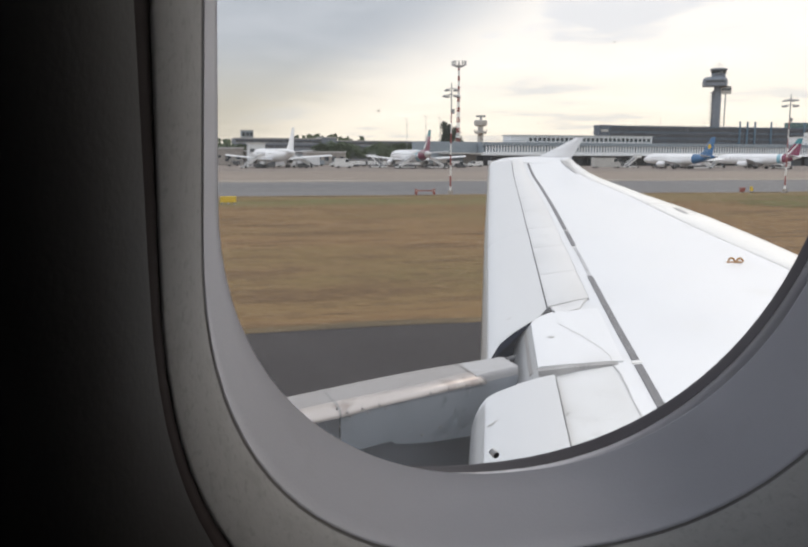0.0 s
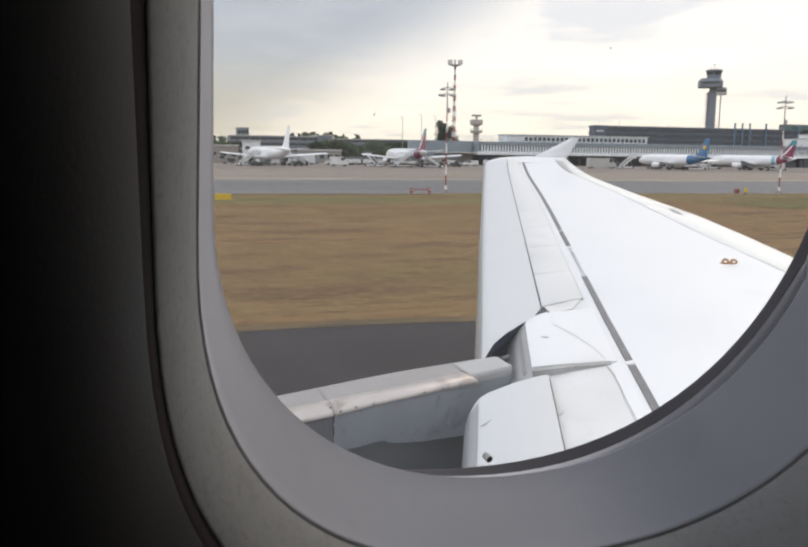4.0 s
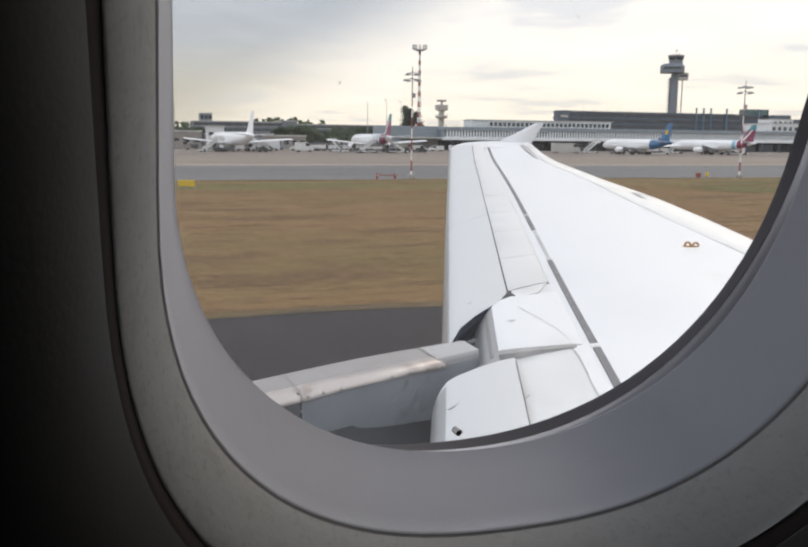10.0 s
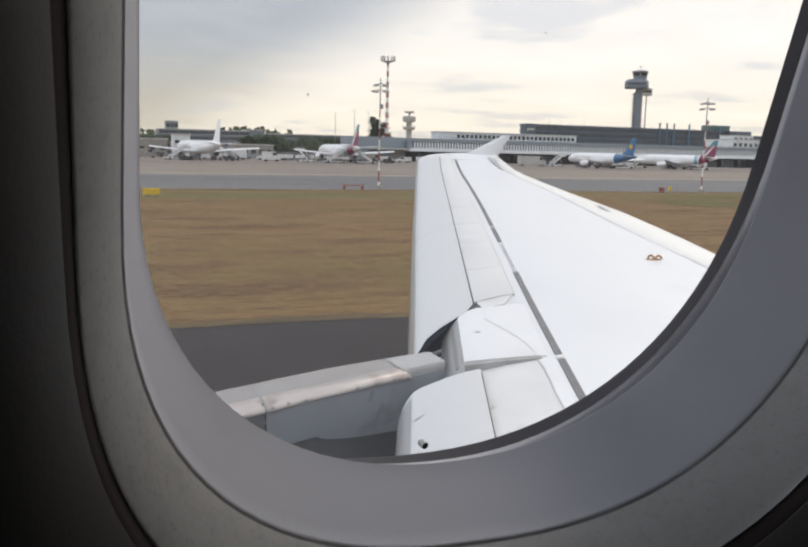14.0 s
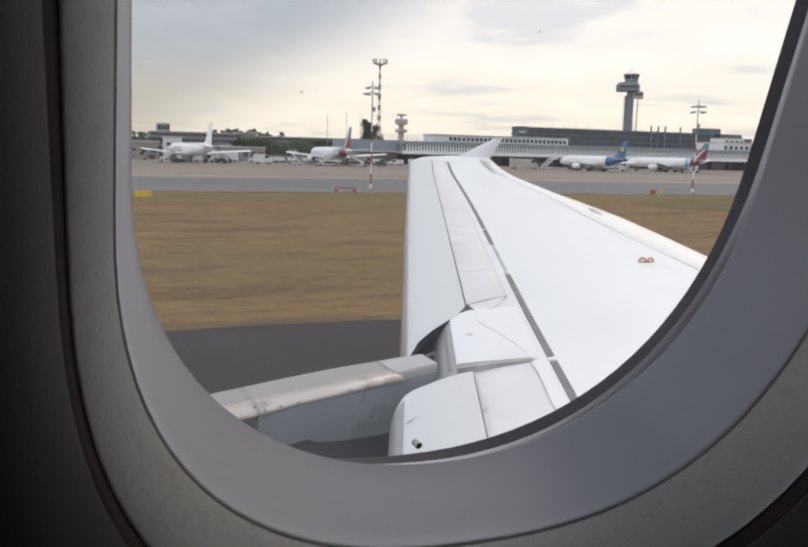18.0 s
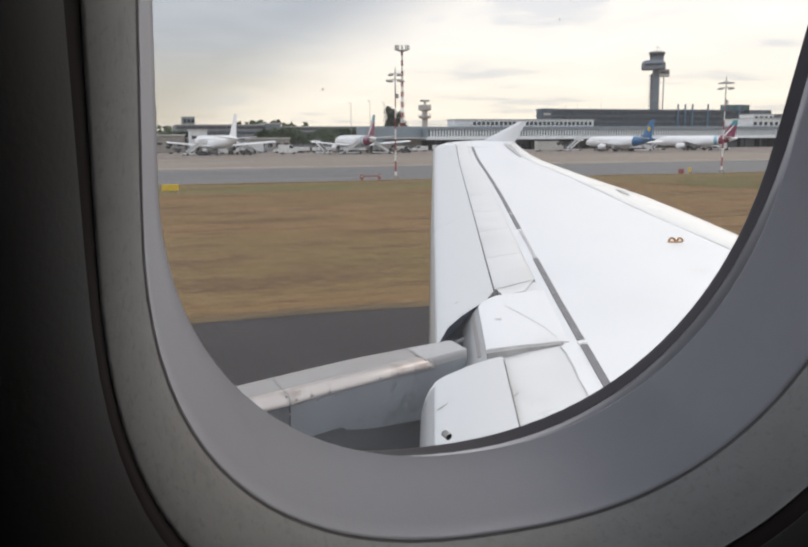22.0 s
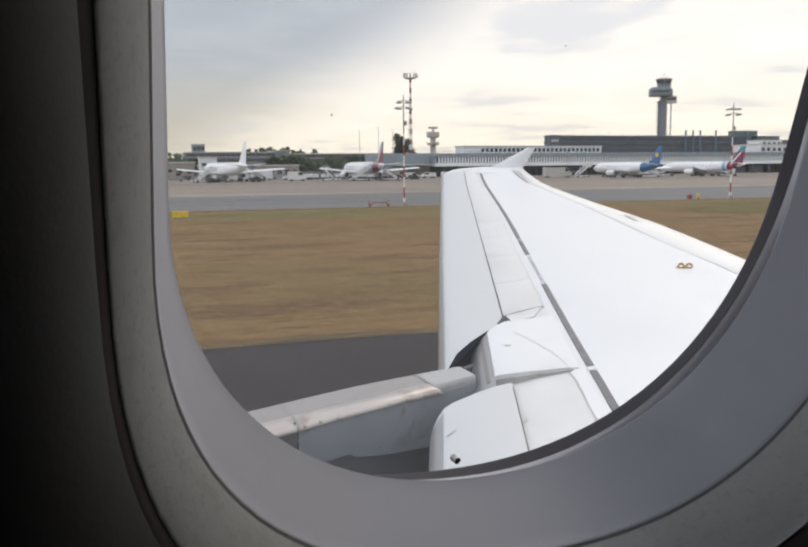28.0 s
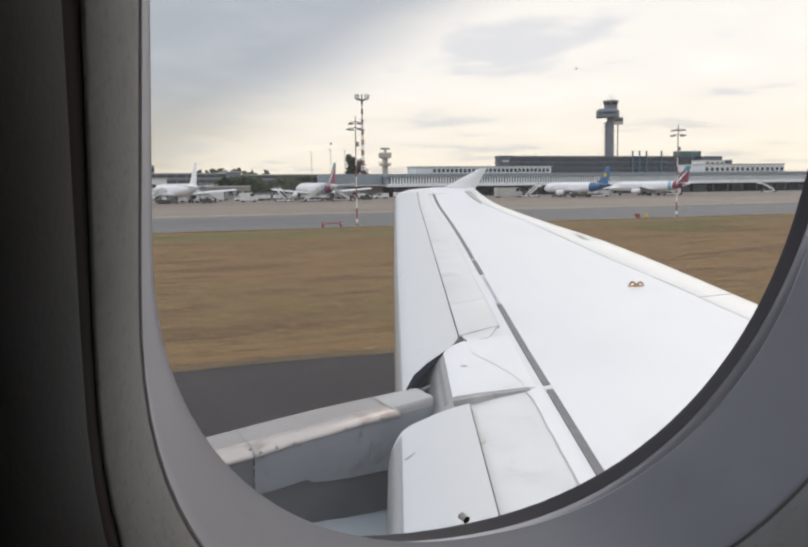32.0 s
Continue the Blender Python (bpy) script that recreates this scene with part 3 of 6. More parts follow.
def spread(y0, y1, step):
    n = max(1, int(math.ceil((y1 - y0) / step)))
    return [y0 + (y1 - y0) * i / n for i in range(n + 1)]


def narrowed(y):
    """How far the fixed panel row behind the slats has narrowed towards the tip, 0 to 1."""
    return max(0.0, min(1.0, (y - 9.5) / 6.5)) ** 1.8


def strip(ys, front, back, top=0.0, thick=0.02, rounded=0.0):
    """A plate on the wing between two chordwise lines (functions of y), top metres proud, with softened edges."""
    rings = []
    for y in ys:
        a, b = front(y), back(y)
        e = min(0.006, (b - a) * 0.2)
        rings.append([on_wing(y, a, top - thick), on_wing(y, a, top - e), on_wing(y, a + e, top), on_wing(y, b - e, top), on_wing(y, b, top - e), on_wing(y, b, top - thick)])
    return loft(rings)


wing = part("wing", loft([[on_wing(y, 0.30, -0.10), on_wing(y, 0.46, -0.012), on_wing(y, 0.97, -0.004), on_wing(y, 1.02, 0.0), on_wing(y, 0.5 * (1.0 + lerp(FLAP, y)), 0.004), on_wing(y, lerp(FLAP, y) - 0.015, 0.0), on_wing(y, lerp(FLAP, y) - 0.01, -0.10),
                           on_wing(y, 0.5 * (1.0 + lerp(FLAP, y)), -deep(y)), on_wing(y, 0.7, -deep(y) * 0.9), on_wing(y, 0.34, -0.2)] for y in [4.17] + spread(4.6, 16.2, 0.6) + [16.38, 16.5]]), PAINT_WHITE, aircraft, "glossy white upper wing skin", True)
part("wing_root", loft([[on_wing(y, 0.97, -0.004), on_wing(y, 1.02, 0.0), on_wing(y, 0.5 * (1.0 + lerp(FLAP, y)), 0.004), on_wing(y, lerp(FLAP, y) - 0.015, 0.0), on_wing(y, lerp(FLAP, y) - 0.01, -0.10), on_wing(y, 0.5 * (1.0 + lerp(FLAP, y)), -deep(y)), on_wing(y, 0.95, -deep(y))]
                         for y in [-0.6] + spread(0.45, 4.17, 0.6)]), PAINT_WHITE, wing, "glossy white wing root skin", True)

# trailing flaps, one behind the other along the span
for y0, y1 in ((-0.6, 5.9), (5.93, 10.6), (10.63, 14.9), (14.93, 16.4)):
    part("trailing_flap", loft([[on_wing(y, lerp(FLAP, y) + 0.006, -0.09), on_wing(y, lerp(FLAP, y) + 0.006, -0.004), on_wing(y, lerp(FLAP, y) + 0.02, 0.0), on_wing(y, lerp(TRAIL, y) - 0.05, 0.002), on_wing(y, lerp(TRAIL, y), -0.012), on_wing(y, lerp(TRAIL, y) - 0.03, -0.03)] for y in spread(y0, y1, 0.6)]), PAINT_FLAP, wing, "white trailing-edge flap tinted with the horizon's warm reflection", True)
    part("flap_gap", strip(spread(y0, y1, 0.8), lambda y: lerp(FLAP, y) - 0.014, lambda y: lerp(FLAP, y) + 0.010, 0.0025, 0.004), SEAM_PALE, wing)


for y0, y1 in ((8.1, 11.3), (6.0, 6.8)):
    part("flap_gap", strip(spread(y0, y1, 0.5), lambda y: lerp(FLAP, y) - 0.004, lambda y: lerp(FLAP, y) + 0.006, 0.0045, 0.004), SEAM_SOFT, wing, "open stretch of the flap gap")


def slat_section(y, tail, lift=0.0, droop=0.0):
    """The section of a slat: rounded nose, upper skin up to tail."""
    pts = []
    nose = [(0.10, -0.225), (0.0, -0.215), (-0.045, -0.165), (-0.06, -0.115), (-0.045, -0.065), (-0.012, -0.030), (0.03, -0.008), (0.09, 0.004), (0.2, 0.012)]
    for c, dz in nose:
        pts.append(on_wing(y, c, dz + lift - droop * max(0, 0.3 - c)))
    pts += [on_wing(y, 0.4, 0.014 + lift), on_wing(y, tail, 0.012 + lift), on_wing(y, tail, 0.004 + lift), on_wing(y, 0.3, -0.05 + lift)]
    return pts


def tucked(y, c):
    """The slat's nose draws back a little towards its inner end."""
    return 0.02 * max(0.0, min(1.0, (8.5 - y) / 4.0)) if c < 0.04 else 0.0


def slat(y0, y1, skew0, skew1, name_label):
    """An outboard slat segment; its ends slant by skew metres of span from nose to tail."""
    ys = spread(0, 1, 0.12)
    rings = []
    for s in ys:
        ring = []
        for p in slat_section(0.0, 0.495):
            c = p.x
            lo, hi = y0 + skew0 * (max(c, 0) / 0.5) ** (0.72 if y0 < 5 else 1), y1 + skew1 * max(c, 0) / 0.5
            y = lo + (hi - lo) * s
            ring.append(on_wing(y, c + tucked(y, c), p.z - on_wing(0, 0).z))
        rings.append(ring)
    ob = part("slat", loft(rings, cap=y0 > 5), PAINT_SLAT, wing, name_label, True)
    if y0 < 5:  # a near-black face closes the inner end, painted as its inner shade
        edge_in = [p + Vector((0, 0.003, -0.003)) for p in rings[0]]
        part("slat_end", (edge_in, [tuple(range(len(edge_in)))]), CAVITY, ob, "near-black face standing in for the slat's shaded hollow")


slat(4.46, 7.937, 0.84, 0.78, "white leading-edge slat outboard of the engine")
slat(7.945, 12.3, 0.78, 0.5, "white leading-edge slat")
slat(12.315, 15.95, 0.5, 0.25, "white leading-edge slat near the tip")
# bare metal nose strips of the slats
for y0, y1 in ((4.47, 7.9), (7.96, 12.29), (12.33, 15.9)):
    part("slat_nose", loft([[on_wing(y, c - 0.003 + tucked(y, c), dz + 0.001) for c, dz in ((0.0, -0.212), (-0.046, -0.164), (-0.061, -0.115), (-0.046, -0.062), (-0.014, -0.026), (-0.004, -0.034))] for y in spread(y0, y1, 0.7)]), NOSE_GREY, wing, "bare metal nose of a slat", True)
# rounded wing tip
part("wing_tip", loft([[on_wing(y, c0, -0.15), on_wing(y, c0, dz), on_wing(y, c0 + 0.12, dz + 0.035), on_wing(y, 1.0, 0.012), on_wing(y, 1.98, 0.0), on_wing(y, 1.98, -0.1)] for y, c0, dz in ((15.93, -0.02, -0.03), (16.15, 0.03, -0.03), (16.35, 0.14, -0.03), (16.48, 0.32, -0.04), (16.54, 0.55, -0.06))]), PAINT_WHITE, wing, "rounded white wing tip", True)

# the fixed panels behind the slats, a row of plates with joints
edges = [5.45, 6.45, 7.62, 8.75, 10.0, 11.3, 12.7, 14.1, 15.5, 16.2]
for i, (y0, y1) in enumerate(zip(edges, edges[1:])):
    skew = 0.17 if i == 0 else 0.12
    rings = []
    for s in spread(0, 1, 0.25):
        ring = []
        for c, dz in ((0.505, -0.02), (0.505, 0.006), (0.512, 0.010), (0.70, 0.014), (0.885, 0.012), (0.895, 0.008), (0.895, -0.006)):
            lo = y0 + skew * (c - 0.5) / 0.4 + 0.006
            hi = y1 + 0.12 * (c - 0.5) / 0.4 - 0.006
            q = lo + (hi - lo) * s
            ring.append(on_wing(q, 0.505 + (c - 0.505) * (1 - 0.33 * narrowed(q)), dz))
        rings.append(ring)
    part("edge_panel", loft(rings), PAINT_PANEL, wing, "worn white plate behind the slats", True)
part("slat_gap", strip(spread(5.28, 16.1, 0.8), lambda y: 0.4935 - 0.004 * max(0.0, (9 - y) / 4), lambda y: 0.507, 0.0128, 0.01), SEAM_DARK, wing, "dark gap behind the slats")
part("panel_edge", strip(spread(5.6, 16.1, 0.8), lambda y: 0.893 - 0.13 * narrowed(y), lambda y: 0.903 - 0.13 * narrowed(y), 0.0035, 0.006), SEAM, wing)
part("inner_notch", loft([[on_wing(5.22, 0.43, 0.012), on_wing(5.30, 0.53, 0.012), on_wing(5.42, 0.53, 0.012), on_wing(5.40, 0.50, 0.012)], [on_wing(5.22, 0.43, 0.018), on_wing(5.30, 0.53, 0.018), on_wing(5.42, 0.53, 0.018), on_wing(5.40, 0.50, 0.018)]]), SEAM_DARK, wing, "dark notch at the inner end of the slat gap")

lip = [(5.455, 0.520), (5.625, 0.884), (5.345, 0.765), (5.285, 0.570)]
part("panel_lip", loft([[on_wing(y, c, dz) for y, c in lip] for dz in (-0.01, 0.0075)]), PAINT_PANEL, wing, "sloping end lip of the plate row")

# the dark stripe that bounds the walkway, broken in places
for y0, y1 in ((8.66, 16.35), (7.70, 8.58), (4.20, 6.37), (0.8, 4.12)):
    part("walkway_stripe", strip(spread(y0, y1, 0.5), lambda y: 0.990 + 0.02 * max(0, 5 - y) / 2 - 0.13 * narrowed(y), lambda y: 1.052 + 0.022 * max(0, 5 - y) / 2 - 0.13 * narrowed(y), 0.0035, 0.004), STRIPE, wing, "dark grey painted stripe")
y = 7.58
random.seed(8)
while y > 6.46:
    n = random.uniform(0.03, 0.075)
    part("stencil_mark", strip([y - n, y], lambda q: 1.000, lambda q: 1.046, 0.003, 0.003), STENCIL, wing)
    y -= n + random.uniform(0.035, 0.06)
for y0, y1 in ((8.60, 8.64), (7.64, 7.67), (4.14, 4.175)):
    part("stencil_mark", strip([y0, y1], lambda q: 0.99, lambda q: 1.07, 0.0035, 0.003), MAST_WHITE, wing)

# inboard of the slat: the fixed nose over the engine pylon
part("fixed_panel", loft([[on_wing(4.20 + (5.06 - 4.20) * s + k * 0.2, c, dz) for c, dz, k in ((0.335, -0.02, 0.0), (0.338, 0.012, 0.0), (0.36, 0.018, 0.24 * s), (0.45, 0.018, 0.80 * s), (0.50, 0.0175, 1.02 * s), (0.60, 0.016, 1.08 * s), (0.86, 0.010, 1.35 * s), (0.94, 0.002, 1.45 * s), (0.94, -0.03, 1.45 * s))] for s in spread(0, 1, 0.2)]), PAINT_WHITE, wing, "white fixed panel over the pylon", True)
part("fixed_nose", loft([[on_wing(y, 0.335, 0.010), on_wing(y, 0.300, -0.006), on_wing(y, 0.255, -0.030), on_wing(y, 0.212, -0.075), on_wing(y, 0.180, -0.16), on_wing(y, 0.18, -0.32), on_wing(y, 0.33, -0.32)] for y in spread(3.97, 5.04, 0.2)]), NOSE_GREY, wing, "grey metal nose over the pylon", True)
part("fixed_nose_rib", loft([[on_wing(y, 0.298, -0.001), on_wing(y, 0.276, -0.016), on_wing(y, 0.280, -0.024), on_wing(y, 0.296, -0.012)] for y in spread(4.16, 5.03, 0.3)]), RIVET, wing)
# solid body in near black: the cavity's shade is its colour
part("cavity", loft([[on_wing(y, c, dz) for c, dz in ((0.06, -0.34), (0.10, -0.24), (0.17, -0.21), (0.178, -0.20), (0.178, -0.4), (0.12, -0.44))] for y in spread(4.55, 5.3, 0.2)]), CAVITY, wing, "near-black body standing in for the shaded cavity by the slat")
for y, r in ((4.70, 0.022), (4.86, 0.02)):
    p = on_wing(y, 0.14, -0.11)
    part("slat_track", tube(p, p + Vector((0.22, 0.05, 0.03)), r, r, 12), PYLON_DARK, wing, "slat drive tube", True)


# the inboard slat and the nose skin behind it
inner_rings = []
for s in spread(0, 1, 0.1):
    ring = []
    for c, dz in ((0.05, -0.36), (-0.02, -0.35), (-0.065, -0.27), (-0.082, -0.17), (-0.076, -0.10), (-0.062, -0.062), (-0.035, -0.030), (0.0, -0.008), (0.05, 0.006), (0.2, 0.016), (0.34, 0.014), (0.44, 0.004), (0.445, -0.014), (0.3, -0.08)):
        lo, hi = 0.3, 3.88 + 0.48 * max(0.0, c) + 1.3 * min(0.0, c) - (0.10 if dz < -0.2 else 0)
        ring.append(on_wing(lo + (hi - lo) * s, c, dz))
    inner_rings.append(ring)
part("inboard_slat", loft(inner_rings), PAINT_SLAT, wing, "white extended slat between engine and fuselage", True)
part("slat_nose", loft([[on_wing(1.6 + (3.82 + 1.0 * min(0.0, c) - 1.6) * s, c - 0.002, dz + 0.001) for c, dz in ((-0.03, -0.345), (-0.067, -0.27), (-0.085, -0.17), (-0.079, -0.098), (-0.064, -0.060), (-0.036, -0.027), (-0.006, -0.0085), (-0.01, -0.02), (-0.05, -0.10))] for s in spread(0, 1, 0.1)]), NOSE_GREY, wing, "bare metal nose of a slat", True)
SKIN_END = [(1.6, 0.922), (2.6, 0.907), (3.43, 0.887), (3.72, 0.88), (3.99, 0.878), (4.16, 0.852)]
skin_rows = [-0.4, 1.0] + spread(1.6, 4.12, 0.2) + [4.16]
part("nose_skin", loft([[on_wing(y, c, dz) for c, dz in ((0.22, -0.28), (0.245, -0.13), (0.30, -0.060), (0.40, -0.036), (0.50, -0.028), (0.62, -0.014), (0.80, -0.004), (lerp(SKIN_END, y), -0.0012), (lerp(SKIN_END, y), -0.1))] for y in skin_rows]), PAINT_NOSE, wing, "scuffed white skin behind the inboard slat", True)
part("nose_margin", loft([[on_wing(y, c, dz) for c, dz in ((lerp(SKIN_END, y) + 0.001, -0.1), (lerp(SKIN_END, y) + 0.001, 0.0006), (0.975, 0.001), (0.975, -0.1))] for y in skin_rows]), PAINT_WHITE, wing, "clean white margin behind the scuffed skin", True)
# the shadow wedge below the fixed panel is painted as this grey
part("nose_step", loft([[on_wing(y, c, dz) for c, dz in ((0.235, -0.26), (0.245, -0.06), (0.285, -0.012), (0.335, 0.009), (0.60, 0.013), (0.86, 0.008), (0.90, -0.004), (0.90, -0.05), (0.5, -0.12))] for y in (4.150, 4.206)]), STEP_GREY, wing, "edge under the fixed panel, greyed for the panel's shadow", True)


def seam(points, width=0.008, mat=SEAM, name="seam", lift=0.004):
    """A narrow sealed joint along (y, c) points, laid by hand and so a little uneven."""
    random.seed(len(points))
    fine_points = [points[0]]
    for (y0, c0), (y1, c1) in zip(points, points[1:]):
        k = max(2, int(abs(y1 - y0) / 0.07))
        fine_points += [(y0 + (y1 - y0) * i / k, c0 + (c1 - c0) * i / k + random.uniform(-0.006, 0.006)) for i in range(1, k)] + [(y1, c1)]
    points = fine_points
    slabs = []
    for (y0, c0), (y1, c1) in zip(points, points[1:]):
        a, b = on_wing(y0, c0, lift), on_wing(y1, c1, lift)
        d = (b - a).normalized()
        n = d.cross(Vector((0, -0.08, 1))).normalized() * width / 2
        k = Vector((0, 0, 0.002))
        n *= random.uniform(0.6, 1.5)
        slabs.append(loft([[a - n, a + n, a + n + k, a - n + k], [b - n, b + n, b + n + k, b - n + k]]))
    part(name, join(*slabs), mat, wing)


seam([(5.455, 0.520), (5.625, 0.886)], 0.0035, SEAM_SOFT, "seam", 0.010)
seam([(5.625, 0.884), (5.345, 0.768), (5.28, 0.568)], 0.003, SEAM_PALE, "seam", 0.007)
seam([(5.18, 0.565), (4.98, 0.555), (4.68, 0.713), (4.44, 0.807), (4.27, 0.851), (4.16, 0.852)], 0.0026, SEAM_PALE, "seam", 0.0175)
seam([(4.16, 0.852), (3.99, 0.878), (3.72, 0.88), (3.52, 0.884), (3.43, 0.887), (2.6, 0.907), (1.6, 0.922)], 0.0055, SEAM_SOFT)
# the slat tail's shadow line, laid on as a thin dark strip
part("slat_gap", strip(spread(1.7, 4.05, 0.3), lambda y: 0.4455, lambda y: 0.450, 0.001, 0.03), SEAM, wing, "dark strip painted for the shadow line behind the inboard slat")
for y, c in [(4.96, 0.585), (4.84, 0.635), (4.72, 0.685), (4.60, 0.735), (4.48, 0.785), (4.36, 0.83)] + [(4.235, 0.40 + 0.075 * k) for k in range(6)]:
    part("rivet", turned([(0, 0.0055), (0.001, 0.005), (0.0015, 0.002)], "z", tuple(on_wing(y, c, 0.0172 - 0.014 * max(0.0, c - 0.6))), 8), SEAM_SOFT, wing)
for y, c in ((4.72, 0.47),):
    part("access_cap", turned([(0, 0.026), (0.002, 0.026), (0.003, 0.022)], "z", tuple(on_wing(y, c, 0.0175)), 16), SEAM_SOFT, wing, "small round access cap")
for marks, z0 in (([(3.506, 0.008), (3.524, 0.022), (3.556, 0.055), (3.566, 0.074), (3.548, 0.066), (3.520, 0.034)], 0.0085), ([(5.200, 0.155), (5.218, 0.160), (5.236, 0.190), (5.212, 0.182)], 0.0125), ([(3.585, 0.460), (3.60, 0.458), (3.64, 0.484), (3.655, 0.515), (3.63, 0.498), (3.605, 0.478)], -0.0285)):
    part("scuff", loft([[on_wing(y, c, z + 0.05 * min(0.0, c - 0.05)) for y, c in marks] for z in (z0 - 0.004, z0)]), SEAM_SOFT, wing, "grey scuff mark")

# small dark flecks of grime on the skin behind the inboard slat
random.seed(77)
NOSE_HEIGHT = [(0.40, -0.036), (0.50, -0.028), (0.62, -0.014), (0.80, -0.004), (0.975, 0.001)]
for k in range(9):
    y, c = random.uniform(3.2, 4.05), 0.455 + 0.42 * random.random() ** 1.6
    z0, r = lerp(NOSE_HEIGHT, c) + 0.0015, random.uniform(0.002, 0.006)
    part("grime_fleck", loft([[on_wing(y + r * math.cos(a) * random.uniform(0.6, 1.2), c + 1.8 * r * math.sin(a), z) for a in (0, 1.05, 2.1, 3.14, 4.19, 5.24)] for z in (z0 - 0.003, z0)]), SEAM_SOFT, wing)

# an open hinge notch near the trailing edge
notch = [(10.20, 3.07), (10.03, 3.12), (9.78, 3.135), (9.58, 3.13), (9.66, 3.07), (9.86, 3.035), (10.08, 3.03)]
part("hinge_notch", loft([[on_wing(y, c, dz) for y, c in notch] for dz in (-0.004, 0.0045)]), SEAM, wing, "dark open notch over a flap hinge")

# rope hook on the wing
hook = part("rope_hook", join(*[loft([[Vector((6.094, 6.585, on_wing(6.585, 6.094 - SWEEP * 6.585).z)) + Vector((0.078 * o * 0.76, -0.078 * o * 0.65, 0)) + Vector((0.76, -0.65, 0)) * (0.029 * math.cos(a) + 0.010 * math.cos(a) * math.cos(b)) + Vector((0, 0, 1)) * (0.034 * math.sin(a) + 0.011 * math.sin(a) * math.cos(b) + 0.008) + Vector((0.65, 0.76, 0)) * 0.011 * math.sin(b) for b in (0, 1.05, 2.1, 3.14, 4.19, 5.24)] for a in [math.pi * i / 10 for i in range(11)]]) for o in (-0.5, 0.5)],
                            box(6.041, 6.151, 6.551, 6.621, on_wing(6.58, 2.77).z - 0.01, on_wing(6.58, 2.77).z + 0.010), box(5.991, 6.041, 6.571, 6.621, on_wing(6.58, 2.77).z - 0.01, on_wing(6.58, 2.77).z + 0.008)), ORANGE, wing, "orange-yellow double rope hook", True)

# wing-tip fence
def fence_ring(h):
    """The fence's section at the height h over the tip: swept back and tapering."""
    f = h / 0.445
    c0, c1 = 1.17 + 2.34 * max(h, 0.0), 2.045 + 0.84 * h
    c1 = max(c1, c0 + 0.05)
    t = 0.045 * (1 - 0.6 * f)
    y = 16.50 + 0.10 * f
    base = on_wing(16.5, 0).z
    return [Vector((SWEEP * 16.5 + c, y + dy, base + h)) for c, dy in ((c0, 0), (c0 + 0.18 * (c1 - c0), -t), (c0 + 0.6 * (c1 - c0), -t * 0.8), (c1, 0), (c0 + 0.6 * (c1 - c0), t * 0.8), (c0 + 0.18 * (c1 - c0), t))]


part("wing_fence", loft([fence_ring(h) for h in (-0.35, -0.1, 0.0, 0.05, 0.12, 0.20, 0.28, 0.36, 0.42, 0.445)]), PAINT_WHITE, wing, "swept wing-tip fence", True)
part("tip_gap", loft([[on_wing(y, c, dz) for y, c in ((16.2, 1.70), (14.7, 1.95), (14.76, 1.99), (16.1, 1.90))] for dz in (0.002, 0.008)]), SEAM_SOFT, wing, "grey wedge at the fence's foot")

# ---- engine with its pylon
engine = part("engine_nacelle", turned([(-3.1, 0.75), (-3.25, 0.84), (-3.2, 0.93), (-2.9, 1.0), (-2.2, 1.06), (-1.2, 1.07), (-0.2, 1.07), (0.7, 1.06), (1.5, 1.03), (1.9, 0.97), (1.92, 0.92), (1.0, 0.9)], "x", (0, 4.0, EYE - 2.70), 64, False), NACELLE, aircraft, "blue-grey engine nacelle", True)
part("core_nozzle", turned([(1.2, 0.62), (1.9, 0.56), (2.5, 0.42), (2.55, 0.36), (2.0, 0.34)], "x", (0, 4.0, EYE - 2.70), 32, False), NOSE_GREY, engine, "bare metal core nozzle", True)
part("exhaust_cone", turned([(1.8, 0.30), (2.4, 0.24), (3.0, 0.04)], "x", (0, 4.0, EYE - 2.70), 24), NOSE_GREY, engine, "", True)
part("fan_disc", turned([(-2.7, 0.86), (-2.68, 0.86), (-2.68, 0.3), (-3.0, 0.02)], "x", (0, 4.0, EYE - 2.70), 32), DARK_GLASS, engine, "dark fan", True)


def pylon_ring(x):
    """A section of the pylon's rounded cap at the station x."""
    z = EYE - 1.248 + (x - 0.96) * 0.083 + 0.012 * math.sin((x - 0.9) * 2.2)
    half = lerp([(1.55, 0.205), (2.0, 0.155), (2.3, 0.135)], x)
    y = lerp([(1.5, 3.995), (2.3, 4.06)], x)
    drop = lerp([(1.12, 0.054), (1.3, 0.043), (1.5, 0.037), (1.7, 0.040), (1.9, 0.048)], x)
    if x > 1.894:  # the rear cap is squarer
        return [(x, y + half * f, z + g) for f, g in ((-0.97, -drop - 0.02), (-0.97, -drop + 0.002), (-0.97, -0.6 * drop), (-0.95, -0.25 * drop), (-0.90, -0.004), (-0.2, 0.0), (0.3, 0.004), (0.7, -0.2 * drop), (1.0, -drop), (1.0, -drop - 0.1))]
    return [(x, y - half * 0.97, z - drop - 0.02), (x, y - half * 0.97, z - drop + 0.002), (x, y - half * 0.92, z - drop + 0.016), (x, y - half * 0.76, z - drop * 0.40), (x, y - half * 0.5, z - drop * 0.12), (x, y - half * 0.2, z), (x, y + half * 0.3, z + 0.004), (x, y + half * 0.7, z - drop * 0.2), (x, y + half, z - drop), (x, y + half, z - drop - 0.1)]


